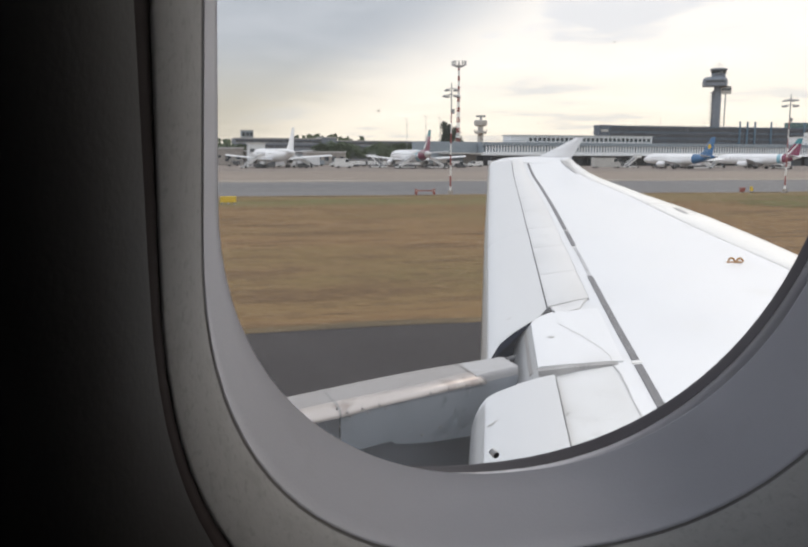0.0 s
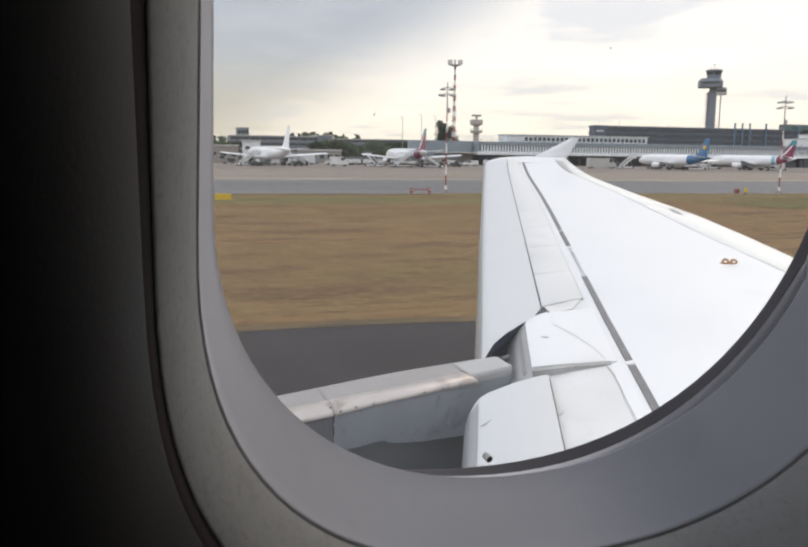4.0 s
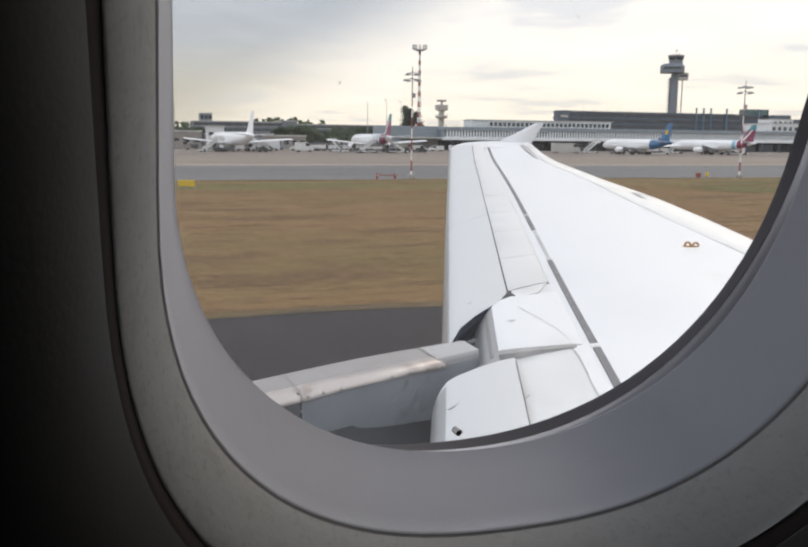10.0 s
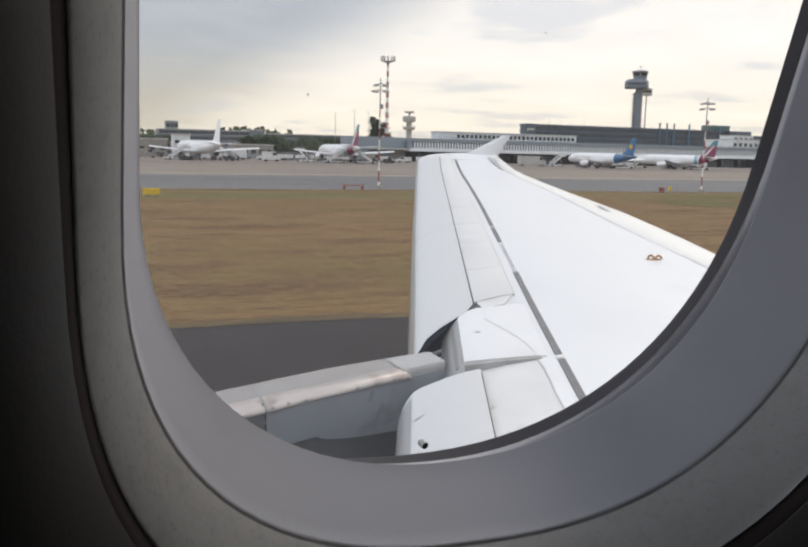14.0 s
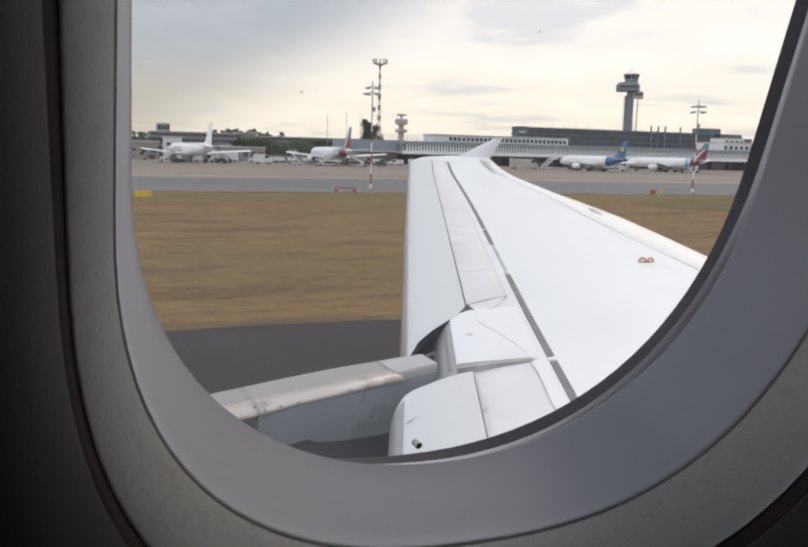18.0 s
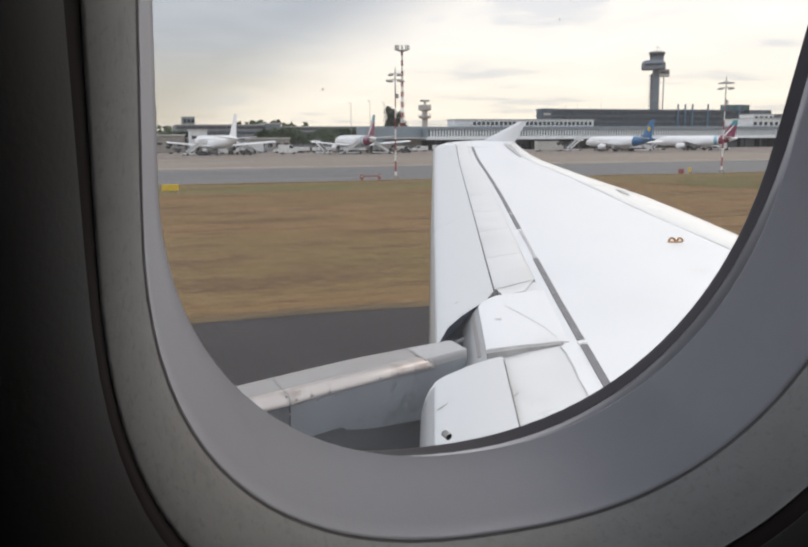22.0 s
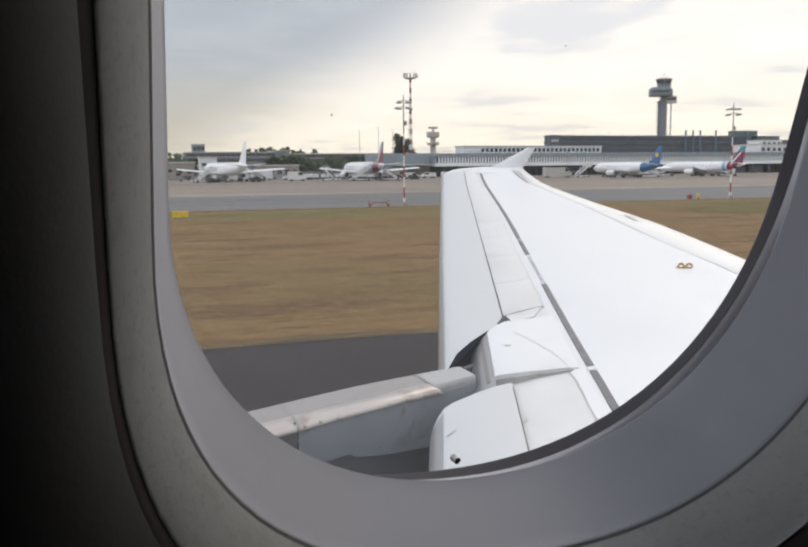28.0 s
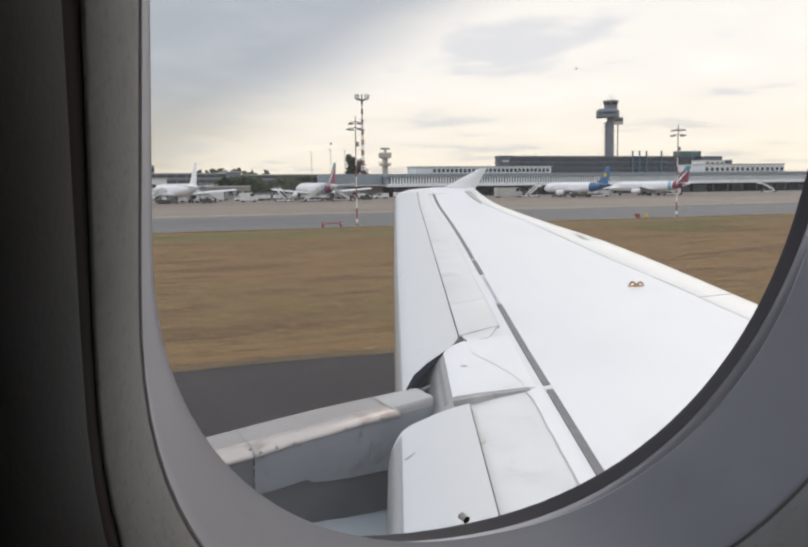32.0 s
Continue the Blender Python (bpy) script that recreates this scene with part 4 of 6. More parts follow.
for x0, x1, mat, label in ((-1.9, 1.116, PYLON_CAP, "scuffed grey front cap of the pylon"), (1.122, 1.893, PYLON_CAP, "scuffed grey cap of the pylon"), (1.895, 2.168, PYLON_REAR, "painted rear cap of the pylon")):
    part("pylon_cap", loft([pylon_ring(x) for x in spread(x0, x1, 0.12)]), mat, engine, label, True)
def slant(x):
    return 0.055 * min(1.0, max(0.0, (x - 1.5) / 0.38))


def shoulder_ring(x):
    """The rounded bare strip along the near edge of the cap."""
    r = [Vector(p) for p in pylon_ring(x)]
    k = slant(x)
    a, b, c = r[1] + Vector((k, -0.016, -0.002)), r[2] + Vector((0.6 * k, -0.030, 0.030)), r[4] + Vector((0, 0, 0.003))
    arc = [a * (1 - f) ** 2 + b * 2 * f * (1 - f) + c * f * f for f in [i / 9 for i in range(10)]]
    return arc + [c + Vector((0, 0.01, -0.02)), a + Vector((0, 0.06, -0.01))]


def side_ring(x, low):
    """A section of the flat side below the shoulder strip."""
    edge = pylon_ring(x)[1]
    y = edge[1] - 0.010
    return [(x, y, edge[2] - 0.001), (x, y - 0.003, edge[2] - 0.03), (x, y + 0.004, low), (x, 4.2, low), (x, 4.2, EYE - 1.33)]


for x0, x1 in ((-1.9, 1.114), (1.124, 1.891)):
    part("pylon_shoulder", loft([shoulder_ring(x) for x in spread(x0, x1, 0.06)]), PYLON_METAL, engine, "bare metal shoulder strip", True)
SIDE_LOW = [(1.12, -1.470), (1.26, -1.456), (1.34, -1.443), (1.389, -1.438), (1.414, -1.457), (1.62, -1.476), (1.82, -1.486), (2.2, -1.50)]
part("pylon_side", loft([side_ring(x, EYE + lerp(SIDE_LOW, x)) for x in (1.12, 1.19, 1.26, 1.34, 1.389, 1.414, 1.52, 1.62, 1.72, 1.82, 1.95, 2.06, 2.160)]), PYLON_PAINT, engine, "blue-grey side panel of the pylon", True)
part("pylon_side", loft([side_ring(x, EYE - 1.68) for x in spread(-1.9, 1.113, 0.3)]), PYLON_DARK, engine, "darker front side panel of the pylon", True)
# added dark skirt: its colour stands for the shade between pylon and nacelle
part("pylon_skirt", loft([[(x, q, EYE - 1.40), (x, q + 0.008, EYE - 1.56), (x, q + 0.04, EYE - 1.72), (x, 4.15, EYE - 1.72), (x, 4.15, EYE - 1.4)] for x, q in [(x, pylon_ring(x)[1][1] + 0.004) for x in spread(1.10, 2.1, 0.1)]]), PYLON_DARK, engine, "dark skirt standing in for the shaded gap under the pylon", True)
for x0, x1 in ((1.113, 1.125), (1.884, 1.896)):
    part("pylon_strap", loft([[Vector(p) + Vector((d, -0.002, 0.002)) for p in shoulder_ring(x0)[:10]] + [Vector(p) + Vector((d, 0, 0.003)) for p in pylon_ring(x0)[5:9]] for d in (0.0, x1 - x0)], cap=False, closed=False), SEAM if x0 < 1.5 else RIVET, engine)
for x, dz in ((1.098, 0.050), (1.150, 0.020), (1.172, -0.010), (1.228, 0.019), (1.262, -0.015), (1.320, 0.011), (1.356, -0.016), (1.585, 0.013), (1.680, 0.013), (1.776, 0.012), (1.855, 0.008)):
    p = pylon_ring(x)[1]
    part("rivet", turned([(0, 0.0072), (-0.003, 0.0064), (-0.0045, 0.003)], "y", (x + slant(x), p[1] - (0.022 if dz > 0 else 0.012), p[2] + dz), 10), RIVET, engine)
for x, z in ((1.115, -1.33), (1.118, -1.39), (1.553, -1.425), (1.662, -1.402)):
    part("rivet", turned([(0, 0.0072), (-0.003, 0.0064), (-0.0045, 0.003)], "y", (x, pylon_ring(x)[1][1] - 0.012, EYE + z), 10), RIVET, engine)

for x, z, h, w in ((1.735, -1.385, 0.050, 0.007), (1.752, -1.372, 0.065, 0.009), (1.766, -1.390, 0.040, 0.006), (1.62, -1.345, 0.012, 0.020), (1.48, -1.405, 0.009, 0.016)):
    q = pylon_ring(x)[1][1] - 0.0145
    smear = [(x + w * a, z + h * b) for a, b in ((-1.0, -0.7), (-0.2, -1.0), (0.8, -0.4), (1.2, 0.6), (0.7, 1.0), (-0.3, 0.5))]
    part("soot_smear", loft([[(u, q, EYE + v) for u, v in smear], [(u, q + 0.004, EYE + v) for u, v in smear]]), PYLON_SOOT, engine, "sooty smear")

engine.matrix_basis = Matrix.Translation((0, 0, EYE * (1 - 1.1))) @ Matrix.Diagonal((1.1, 1.1, 1.1, 1))

# ---- fuselage, seen from outside only: a tube round the cabin with an opening at the window
axis_at = Vector((0.0, -1.62, EYE - 0.55))
fus_along = W_ALONG
fus_out = Vector((math.sin(W_TURN), math.cos(W_TURN), 0))


def hull(s, a):
    """A point of the hull: s metres aft of the window, a degrees up from level outboard."""
    r = 2.02
    if s < -8:
        r *= math.sqrt(max(0.02, 1 - ((-8 - s) / 5.0) ** 2))
    if s > 14:
        r *= max(0.12, 1 - (s - 14) / 11.0)
    return axis_at + fus_along * s + fus_out * (r * math.cos(radians(a))) + Vector((0, 0, r * math.sin(radians(a)) + (0.06 * max(0, s - 14))))


stations = [-12.9, -12.5, -11.5, -10, -8, -6, -4, -2, -0.6, 0.75, 2, 4, 6, 8, 10, 12, 14, 16, 18, 20, 22, 24]
angles = [2, 6, 31, 40, 50, 60, 75, 90, 105, 120, 135, 150, 165, 180, 195, 210, 225, 240, 255, 270, 285, 300, 315, 330, 345]
hv = [hull(s, a) for s in stations for a in angles]
n = len(angles)
hf = [(k * n + i, k * n + (i + 1) % n, (k + 1) * n + (i + 1) % n, (k + 1) * n + i) for k in range(len(stations) - 1) for i in range(n) if not (stations[k] == -0.6 and i in (0, 1))]
part("fuselage", (hv, hf), AIR_WHITE, aircraft, "white fuselage with an opening at the cabin window", True)
fin = [axis_at + fus_along * s + Vector((0, 0, z)) for s, z in ((17.5, 1.7), (21.5, 7.4), (23.4, 7.4), (23.2, 1.9))]
part("fin", loft([[p - fus_out * 0.15 for p in fin], [p + fus_out * 0.15 for p in fin]]), AIR_WHITE, aircraft)
for s, y in ((-9.5, -1.62), (2.6, 2.1), (3.0, -5.4)):
    foot = axis_at + fus_along * s
    foot = Vector((foot.x, y if s > 0 else foot.y, 0))
    leg = part("landing_gear", join(tube((foot.x, foot.y, 0.5), (foot.x, foot.y, EYE - (2.4 if s < 0 else 1.6)), 0.12, 0.15)), STEEL, aircraft)
    for dy in (-0.42, 0.42):
        part("wheel", turned([(-0.18, 0.40), (-0.14, 0.55), (0.14, 0.55), (0.18, 0.40)], "y", (foot.x, foot.y + dy, 0.55), 20), RUBBER, leg)


# ---------------------------------------------------------------- ground
# the airfield's frame: s along the apron (aft of the aircraft), d away from it
FIELD = pose(0, 0, 0, 0, 0, -6)


def spot(s, d, z=0.0, turn=0.0):
    return FIELD @ pose(s, d, z, 0, 0, turn)


def sheet(name, s0, s1, d0, d1, z, mat, label, wave=0.0, seed=1):
    """A flat layer with softly wandering long edges, dense enough for its outline."""
    random.seed(seed)
    n = max(2, int((s1 - s0) / 2.5)) if wave else 2
    v, ph = [], [random.uniform(0, 6.28) for _ in range(4)]
    for i in range(n + 1):
        s = s0 + (s1 - s0) * i / n
        o = wave * (math.sin(s * 0.11 + ph[0]) + 0.6 * math.sin(s * 0.29 + ph[1]) + 0.4 * math.sin(s * 0.71 + ph[2]) + random.uniform(-0.5, 0.5))
        v += [(s, d0 + o * 0.5, z), (s, d1 + o, z)]
    f = [(2 * i, 2 * i + 2, 2 * i + 3, 2 * i + 1) for i in range(n)]
    ob = part(name, (v, f), mat, None, "", False, FIELD)
    return tagged(ob, label, name.split("_")[0], kind="structure")


sheet("ground", -2500, 2500, -2000, 4500, 0.0, GRASS, "dry brown airfield grass with greener patches")
sheet("taxiway", -900, 1200, -22, 20.7, 0.02, ASPHALT, "dark grey asphalt taxiway under the aircraft", 0.12, 3)
sheet("grass_verge", -900, 1200, 79.5, 86.6, 0.015, VERGE, "greener grass verge along the apron", 0.9, 5)
sheet("grass_strip", -900, 1200, 71.0, 79.9, 0.010, VERGE, "olive strip of grass beside the apron", 2.0, 11)
sheet("taxiway_edge", -300, 500, 20.62, 21.2, 0.028, EDGE_GRASS, "dusty grass creeping over the taxiway edge", 0.22, 13)
sheet("apron", -900, 1200, 86.8, 460, 0.03, APRON_CONCRETE, "pale beige concrete apron")
sheet("apron_lane", -900, 1200, 86.2, 126, 0.06, APRON_BLUE, "blue-grey asphalt lane along the apron", 0.7, 7)
sheet("apron_edge", -900, 1200, 85.2, 86.6, 0.066, STRAW, "pale straw and dust along the apron edge", 0.35, 17)
sheet("apron_stand", -900, 1200, 196, 455, 0.046, STAND_CONCRETE, "stained beige concrete of the aircraft stands", 3.0, 19)
sheet("lane_marking", -900, 1200, 132.0, 133.0, 0.07, CONCRETE, "faded pale line along the apron")
for k, d in enumerate((146, 165, 184, 203)):
    sheet("apron_joint", -400, 500, d, d + 0.5, 0.064, JOINT, "dark joint between apron slabs")
# scattered tufts give the grass a broken surface
random.seed(12)
tv, tf = [], []
for i in range(5200):
    s, d = random.uniform(-22, 75), 21.4 + 58 * random.random() ** 1.3
    h, w = random.uniform(0.008, 0.025), random.uniform(0.3, 1.0)
    a = random.uniform(0, 6.28)
    n = len(tv)
    for j in range(5):
        b = a + 6.28 * j / 5
        tv.append((s + w * math.cos(b) * random.uniform(0.7, 1.3), d + 0.3 * w * math.sin(b), 0.0))
    tv.append((s + random.uniform(-0.05, 0.05), d, h))
    tf += [(n + j, n + (j + 1) % 5, n + 5) for j in range(5)]
tufts = part("grass_tufts", (tv, tf), GRASS, None, "", False, FIELD)
tagged(tufts, "low tufts of dry brown grass", "grass", kind="stuff")

# fresher green patches near the apron, thinning out towards their edges
random.seed(14)
tv, tf = [], []
for s0, d0, rs, rd, count in ((55.0, 66.0, 5.0, 6.5, 520), (64.0, 75.0, 6.0, 3.5, 220), (-28.0, 74.0, 9.0, 3.5, 420), (-70.0, 77.0, 14.0, 2.6, 600), (-110.0, 70.0, 12.0, 4.0, 600), (-160.0, 75.0, 16.0, 3.5, 700)):
    for i in range(count):
        s, d = s0 + rs * random.gauss(0, 0.55), d0 + rd * random.gauss(0, 0.5)
        h, w, a = random.uniform(0.02, 0.05), random.uniform(0.25, 0.7), random.uniform(0, 6.28)
        n = len(tv)
        for j in range(5):
            b = a + 6.28 * j / 5
            tv.append((s + w * math.cos(b) * random.uniform(0.7, 1.3), d + 0.35 * w * math.sin(b), 0.016))
        tv.append((s, d, 0.016 + h))
        tf += [(n + j, n + (j + 1) % 5, n + 5) for j in range(5)]
green = part("green_tufts", (tv, tf), GREEN_GRASS, None, "", False, FIELD)
tagged(green, "fresher green tufts in patches near the apron", "grass", kind="stuff")

# ---------------------------------------------------------------- airfield furniture


def near_mast(s, d, h=12.0, block=True):
    m = thing("flood_mast", "slim red and white light mast with two tiers of round lamps", "light mast", spot(s, d), "apron light masts")
    n = 9
    part("base_block", chamfered(-0.24, 0.24, -0.24, 0.24, 0, 0.5, 0.06), SHED_WALL, m, "dusty concrete base block")
    part("base_sleeve", tube((0, 0, 0.5), (0, 0, 0.9), 0.12, 0.10), MAST_WHITE, m, "white base sleeve", True)
    top = 0.52 * h
    for i in range(7):
        z0, z1 = 0.9 + (h - 1.35) * i / n, 0.9 + (h - 1.35) * (i + 1) / n
        part("pole_section", tube((0, 0, z0), (0, 0, z1), 0.088 - 0.005 * i, 0.083 - 0.005 * i), MAST_RED if i % 2 == 0 else MAST_WHITE, m, "red pole section" if i % 2 == 0 else "white pole section", True)
    part("pole_section", tube((0, 0, 0.9 + (h - 1.35) * 7 / n), (0, 0, h + 0.35), 0.075, 0.05), STEEL, m, "bare upper pole", True)
    for z, reach in ((h - 0.45, 0.66), (h - 1.10, 0.84)):
        for k in range(4):
            a = k * math.pi / 2 + (0.25 if reach > 0.7 else 0.55)
            c, q = math.cos(a) * reach, math.sin(a) * reach
            arm = part("arm", tube((0, 0, z + 0.25), (c, q, z + 0.1), 0.03), STEEL, m)
            part("lamp", turned([(0.15, 0.04), (0.11, 0.22), (0.0, 0.32), (-0.05, 0.31)], "z", (c, q, z), 14), LAMP_HEAD, m, "round lamp shade", True)
            part("lens", turned([(-0.04, 0.22), (-0.07, 0.16)], "z", (c, q, z), 14), LAMP_GLASS, m)
    part("junction_box", chamfered(0.08, 0.34, -0.15, 0.15, h - 2.9, h - 2.4, 0.03), STEEL, m)
    return m


def lattice_mast(s, d, h=39.0):
    """A tall red and white banded lattice mast with a crown of floodlights."""
    m = thing("lattice_mast", "tall red and white banded lattice floodlight mast", "light mast", spot(s, d), "tall floodlight masts")
    part("footing", chamfered(-1.6, 1.6, -1.6, 1.6, 0, 0.7, 0.08), CONCRETE, m)
    n = 19

    def half(z):
        return 0.62 - 0.40 * min(1, z / (0.8 * h))
    for i in range(n):
        z0, z1 = 0.7 + (h - 2.6) * i / n, 0.7 + (h - 2.6) * (i + 1) / n
        a, b = half(z0), half(z1)
        rods = []
        for sx, sy in ((-1, -1), (1, -1), (1, 1), (-1, 1)):
            rods.append(tube((a * sx, a * sy, z0), (b * sx, b * sy, z1), 0.085, 0.085, 6))
            ex, ey = -sy, sx
            mid = 0.5 * (z0 + z1)
            rods += [tube((a * sx, a * sy, z0), (half(mid) * ex, half(mid) * ey, mid), 0.05, 0.05, 4), tube((half(mid) * ex, half(mid) * ey, mid), (b * sx, b * sy, z1), 0.05, 0.05, 4), tube((b * sx, b * sy, z1), (b * ex, b * ey, z1), 0.05, 0.05, 4)]
        rods.append(box(-0.07, 0.07, -0.07, 0.07, z0, z1))
        part("mast_section", join(*rods), MAST_RED if i % 2 == 0 else MAST_WHITE, m, "red lattice section" if i % 2 == 0 else "white lattice section")
    part("platform", join(tube((0, 0, h - 2.7), (0, 0, h - 2.2), 0.5, 1.9, 12), tube((0, 0, h - 2.2), (0, 0, h - 2.05), 2.1, 2.2, 16)), LAMP_HEAD, m, "round lamp platform")
    for k in range(12):
        a = 2 * math.pi * (k + 0.3) / 12
        c, q = math.cos(a), math.sin(a)
        p = Vector((c * (2.15 + 0.12 * (k % 2)), q * (2.15 + 0.12 * (k % 2)), h - 2.05))
        rod = part("lamp_rod", tube(p, p + Vector((0.1 * c, 0.1 * q, 1.9)), 0.07, 0.07, 5), STEEL, m)
        for z in (0.55, 1.45):
            e = p + Vector((0.12 * c, 0.12 * q, z + 0.15 * (k % 3 == 0)))
            part("floodlight", tube(e, e + Vector((0.35 * c, 0.35 * q, -0.22)), 0.18, 0.30, 8), LAMP_HEAD if k % 3 else LAMP_GLASS, rod)
    return m


def thin_pole(s, d, h):
    m = thing("lamp_post", "thin grey lamp post with one short arm", "lamp post", spot(s, d), "thin lamp posts")
    part("post", tube((0, 0, 0), (0, 0, h), 0.13, 0.09, 8), STEEL, m)
    part("arm", tube((0, 0, h), (-0.45, 0, h + 0.12), 0.07, 0.06, 8), STEEL, m)
    part("lamp_head", chamfered(-1.0, -0.4, -0.18, 0.18, h + 0.04, h + 0.24, 0.04), LAMP_HEAD, m)


def taxi_sign(s, d, w=2.0, turn=0.0):
    m = thing("taxiway_sign", "yellow taxiway sign board low in the grass verge", "sign", spot(s, d, 0, turn), "yellow taxiway signs")
    part("board", chamfered(-w / 2, w / 2, -0.12, 0.12, 0.2, 0.72, 0.03), SIGN_YELLOW, m, "yellow board")
    for x in (-0.4 * w, 0, 0.4 * w):
        part("leg", tube((x, 0, 0), (x, 0, 0.26), 0.05), STEEL, m)


def barrier(s, d, turn=0.0, gap=2.6):
    m = thing("barrier", "low red and white barrier standing on the apron edge", "barrier", spot(s, d, 0, turn), "apron edge barriers")
    for x in (-gap / 2, gap / 2):
        post = part("post", chamfered(x - 0.13, x + 0.13, -0.13, 0.13, 0, 0.7, 0.04), SIGN_RED, m, "red post")
        part("reflector", box(x - 0.08, x + 0.08, -0.142, -0.131, 0.45, 0.56), MAST_WHITE, post)
    part("rail", chamfered(-gap / 2 + 0.13, gap / 2 - 0.13, -0.04, 0.04, 0.42, 0.54, 0.02), SIGN_RED, m, "red rail")


def red_box(s, d):
    m = thing("hydrant_cabinet", "small red cabinet on the apron edge", "cabinet", spot(s, d))
    part("cabinet", chamfered(-0.26, 0.26, -0.22, 0.22, 0.1, 0.55, 0.05), SIGN_RED, m)
    part("plinth", box(-0.22, 0.22, -0.18, 0.18, 0, 0.12), CONCRETE, m)
    part("lid", chamfered(-0.3, 0.3, -0.26, 0.26, 0.53, 0.62, 0.03), SIGN_RED, m)


near_mast(28.4, 87.0, 11.6)
near_mast(69.3, 84.5, 11.2)
near_mast(-38.0, 87.0)
near_mast(118.0, 85.5)
lattice_mast(99.0, 295, 37.9)
lattice_mast(-31.0, 285, 37.0)
lattice_mast(-172.0, 285, 36.0)
for s, h in ((90.3, 18.5), (98.4, 19.5), (104.5, 19.0), (14, 17), (7, 17)):
    thin_pole(s, 335, h)
taxi_sign(3.9, 73.5, 1.35)
taxi_sign(-52.0, 74.0)
taxi_sign(84.0, 74.0)
barrier(25.3, 86.2, 0, 2.0)
barrier(-10.0, 86.2, 0, 3.0)
red_box(64.6, 86.0)
taxi_sign(65.7, 85.8, 0.34)
red_box(-3.0, 86.0)

# ---------------------------------------------------------------- airliners on their stands


def airliner(s, d, turn, label, tail, tail_top, body=AIR_WHITE, winglet=True, disc=None, scale=0.93):
    """A parked narrow-body, its nose along local +y, its tail nearest to the taxiway."""
    a = thing("parked_airliner", label, "airliner", spot(s, d, 0, turn) @ Matrix.Diagonal((scale, scale, scale, 1)), "parked airliners")
    R, Z = 1.98, 3.85

    def sec(y, r, z):
        return [(r * math.cos(2 * math.pi * i / 20), y, z + r * math.sin(2 * math.pi * i / 20)) for i in range(20)]
    rows = [(-18.6, 0.22, Z + 0.95), (-17.5, 0.55, Z + 0.85), (-15.0, 1.05, Z + 0.62), (-12.0, 1.55, Z + 0.32), (-9.0, 1.88, Z + 0.08), (-6.5, R, Z), (10.5, R, Z), (13.5, 1.93, Z - 0.03), (15.6, 1.66, Z - 0.16), (17.0, 1.25, Z - 0.32), (18.0, 0.75, Z - 0.46), (18.5, 0.22, Z - 0.55)]
    cut = 5
    part("rear_fuselage", loft([sec(*r) for r in rows[:cut]]), tail if disc else body, a, "", True)
    part("fuselage", loft([sec(*r) for r in rows[cut - 1:]]), body, a, "white fuselage", True)
    for x in (-1, 1):
        for k in range(26):
            y = -8.0 + k * 0.82
            part("cabin_window", box(x * (R + 0.005) - 0.01, x * (R + 0.005) + 0.01, y - 0.13, y + 0.13, Z + 0.35, Z + 0.75), DARK_GLASS, a) if k % 2 == 0 else None
        wing_pts = [(x * 1.6, 3.6, Z - 1.05), (x * 6.2, 0.2, Z - 0.65), (x * 16.6, -5.6, Z + 0.25), (x * 16.6, -7.2, Z + 0.25), (x * 6.2, -3.6, Z - 0.65), (x * 1.6, -3.8, Z - 1.05)]
        w = part("wing", loft([[(p, q, r + 0.14 - 0.008 * abs(p) - (0.38 if k > 2 else 0)) for k, (p, q, r) in enumerate(wing_pts)], [(p, q, r - 0.22 + 0.010 * abs(p) - (0.38 if k > 2 else 0)) for k, (p, q, r) in enumerate(wing_pts)]]), AIR_GREY, a, "pale grey wing")
        if winglet:
            part("winglet", loft([[(x * 16.55, -5.7, Z + 0.2), (x * 16.55, -7.2, Z + 0.2), (x * 17.2, -8.0, Z + 2.5), (x * 17.2, -7.3, Z + 2.5)], [(x * 16.75, -5.7, Z + 0.15), (x * 16.75, -7.2, Z + 0.15), (x * 17.28, -8.0, Z + 2.5), (x * 17.28, -7.3, Z + 2.5)]]), body, w)
        e = part("engine", turned([(-1.0, 0.62), (-0.6, 0.9), (1.0, 1.08), (2.6, 1.05), (3.0, 0.95), (2.9, 0.84), (2.2, 0.8)], "y", (x * 5.7, 1.0, Z - 1.95), 20, False), body, a, "white engine", True)
        part("fan", turned([(2.3, 0.82), (2.32, 0.8), (2.6, 0.1)], "y", (x * 5.7, 1.0, Z - 1.95), 16), DARK_GLASS, e)
        part("tailplane", loft([[(x * 0.5, -13.8, Z + 1.1), (x * 6.1, -17.2, Z + 1.6), (x * 6.1, -18.5, Z + 1.6), (x * 0.5, -17.2, Z + 1.1)], [(x * 0.5, -13.8, Z + 0.9), (x * 6.1, -17.2, Z + 1.5), (x * 6.1, -18.5, Z + 1.5), (x * 0.5, -17.2, Z + 0.9)]]), AIR_GREY, a, "pale grey tailplane")
        g = part("main_gear", tube((x * 3.7, -2.6, 0.5), (x * 3.5, -2.6, Z - 1.0), 0.16), STEEL, a)
        for dx in (-0.45, 0.45):
            part("wheel", turned([(-0.2, 0.38), (-0.16, 0.56), (0.16, 0.56), (0.2, 0.38)], "x", (x * 3.7 + dx, -2.6, 0.56), 16), RUBBER, g)
    g = part("nose_gear", tube((0, 13.2, 0.4), (0, 13.2, Z - 1.6), 0.12), STEEL, a)
    part("wheel", turned([(-0.3, 0.28), (-0.26, 0.4), (0.26, 0.4), (0.3, 0.28)], "x", (0, 13.2, 0.4), 16), RUBBER, g)
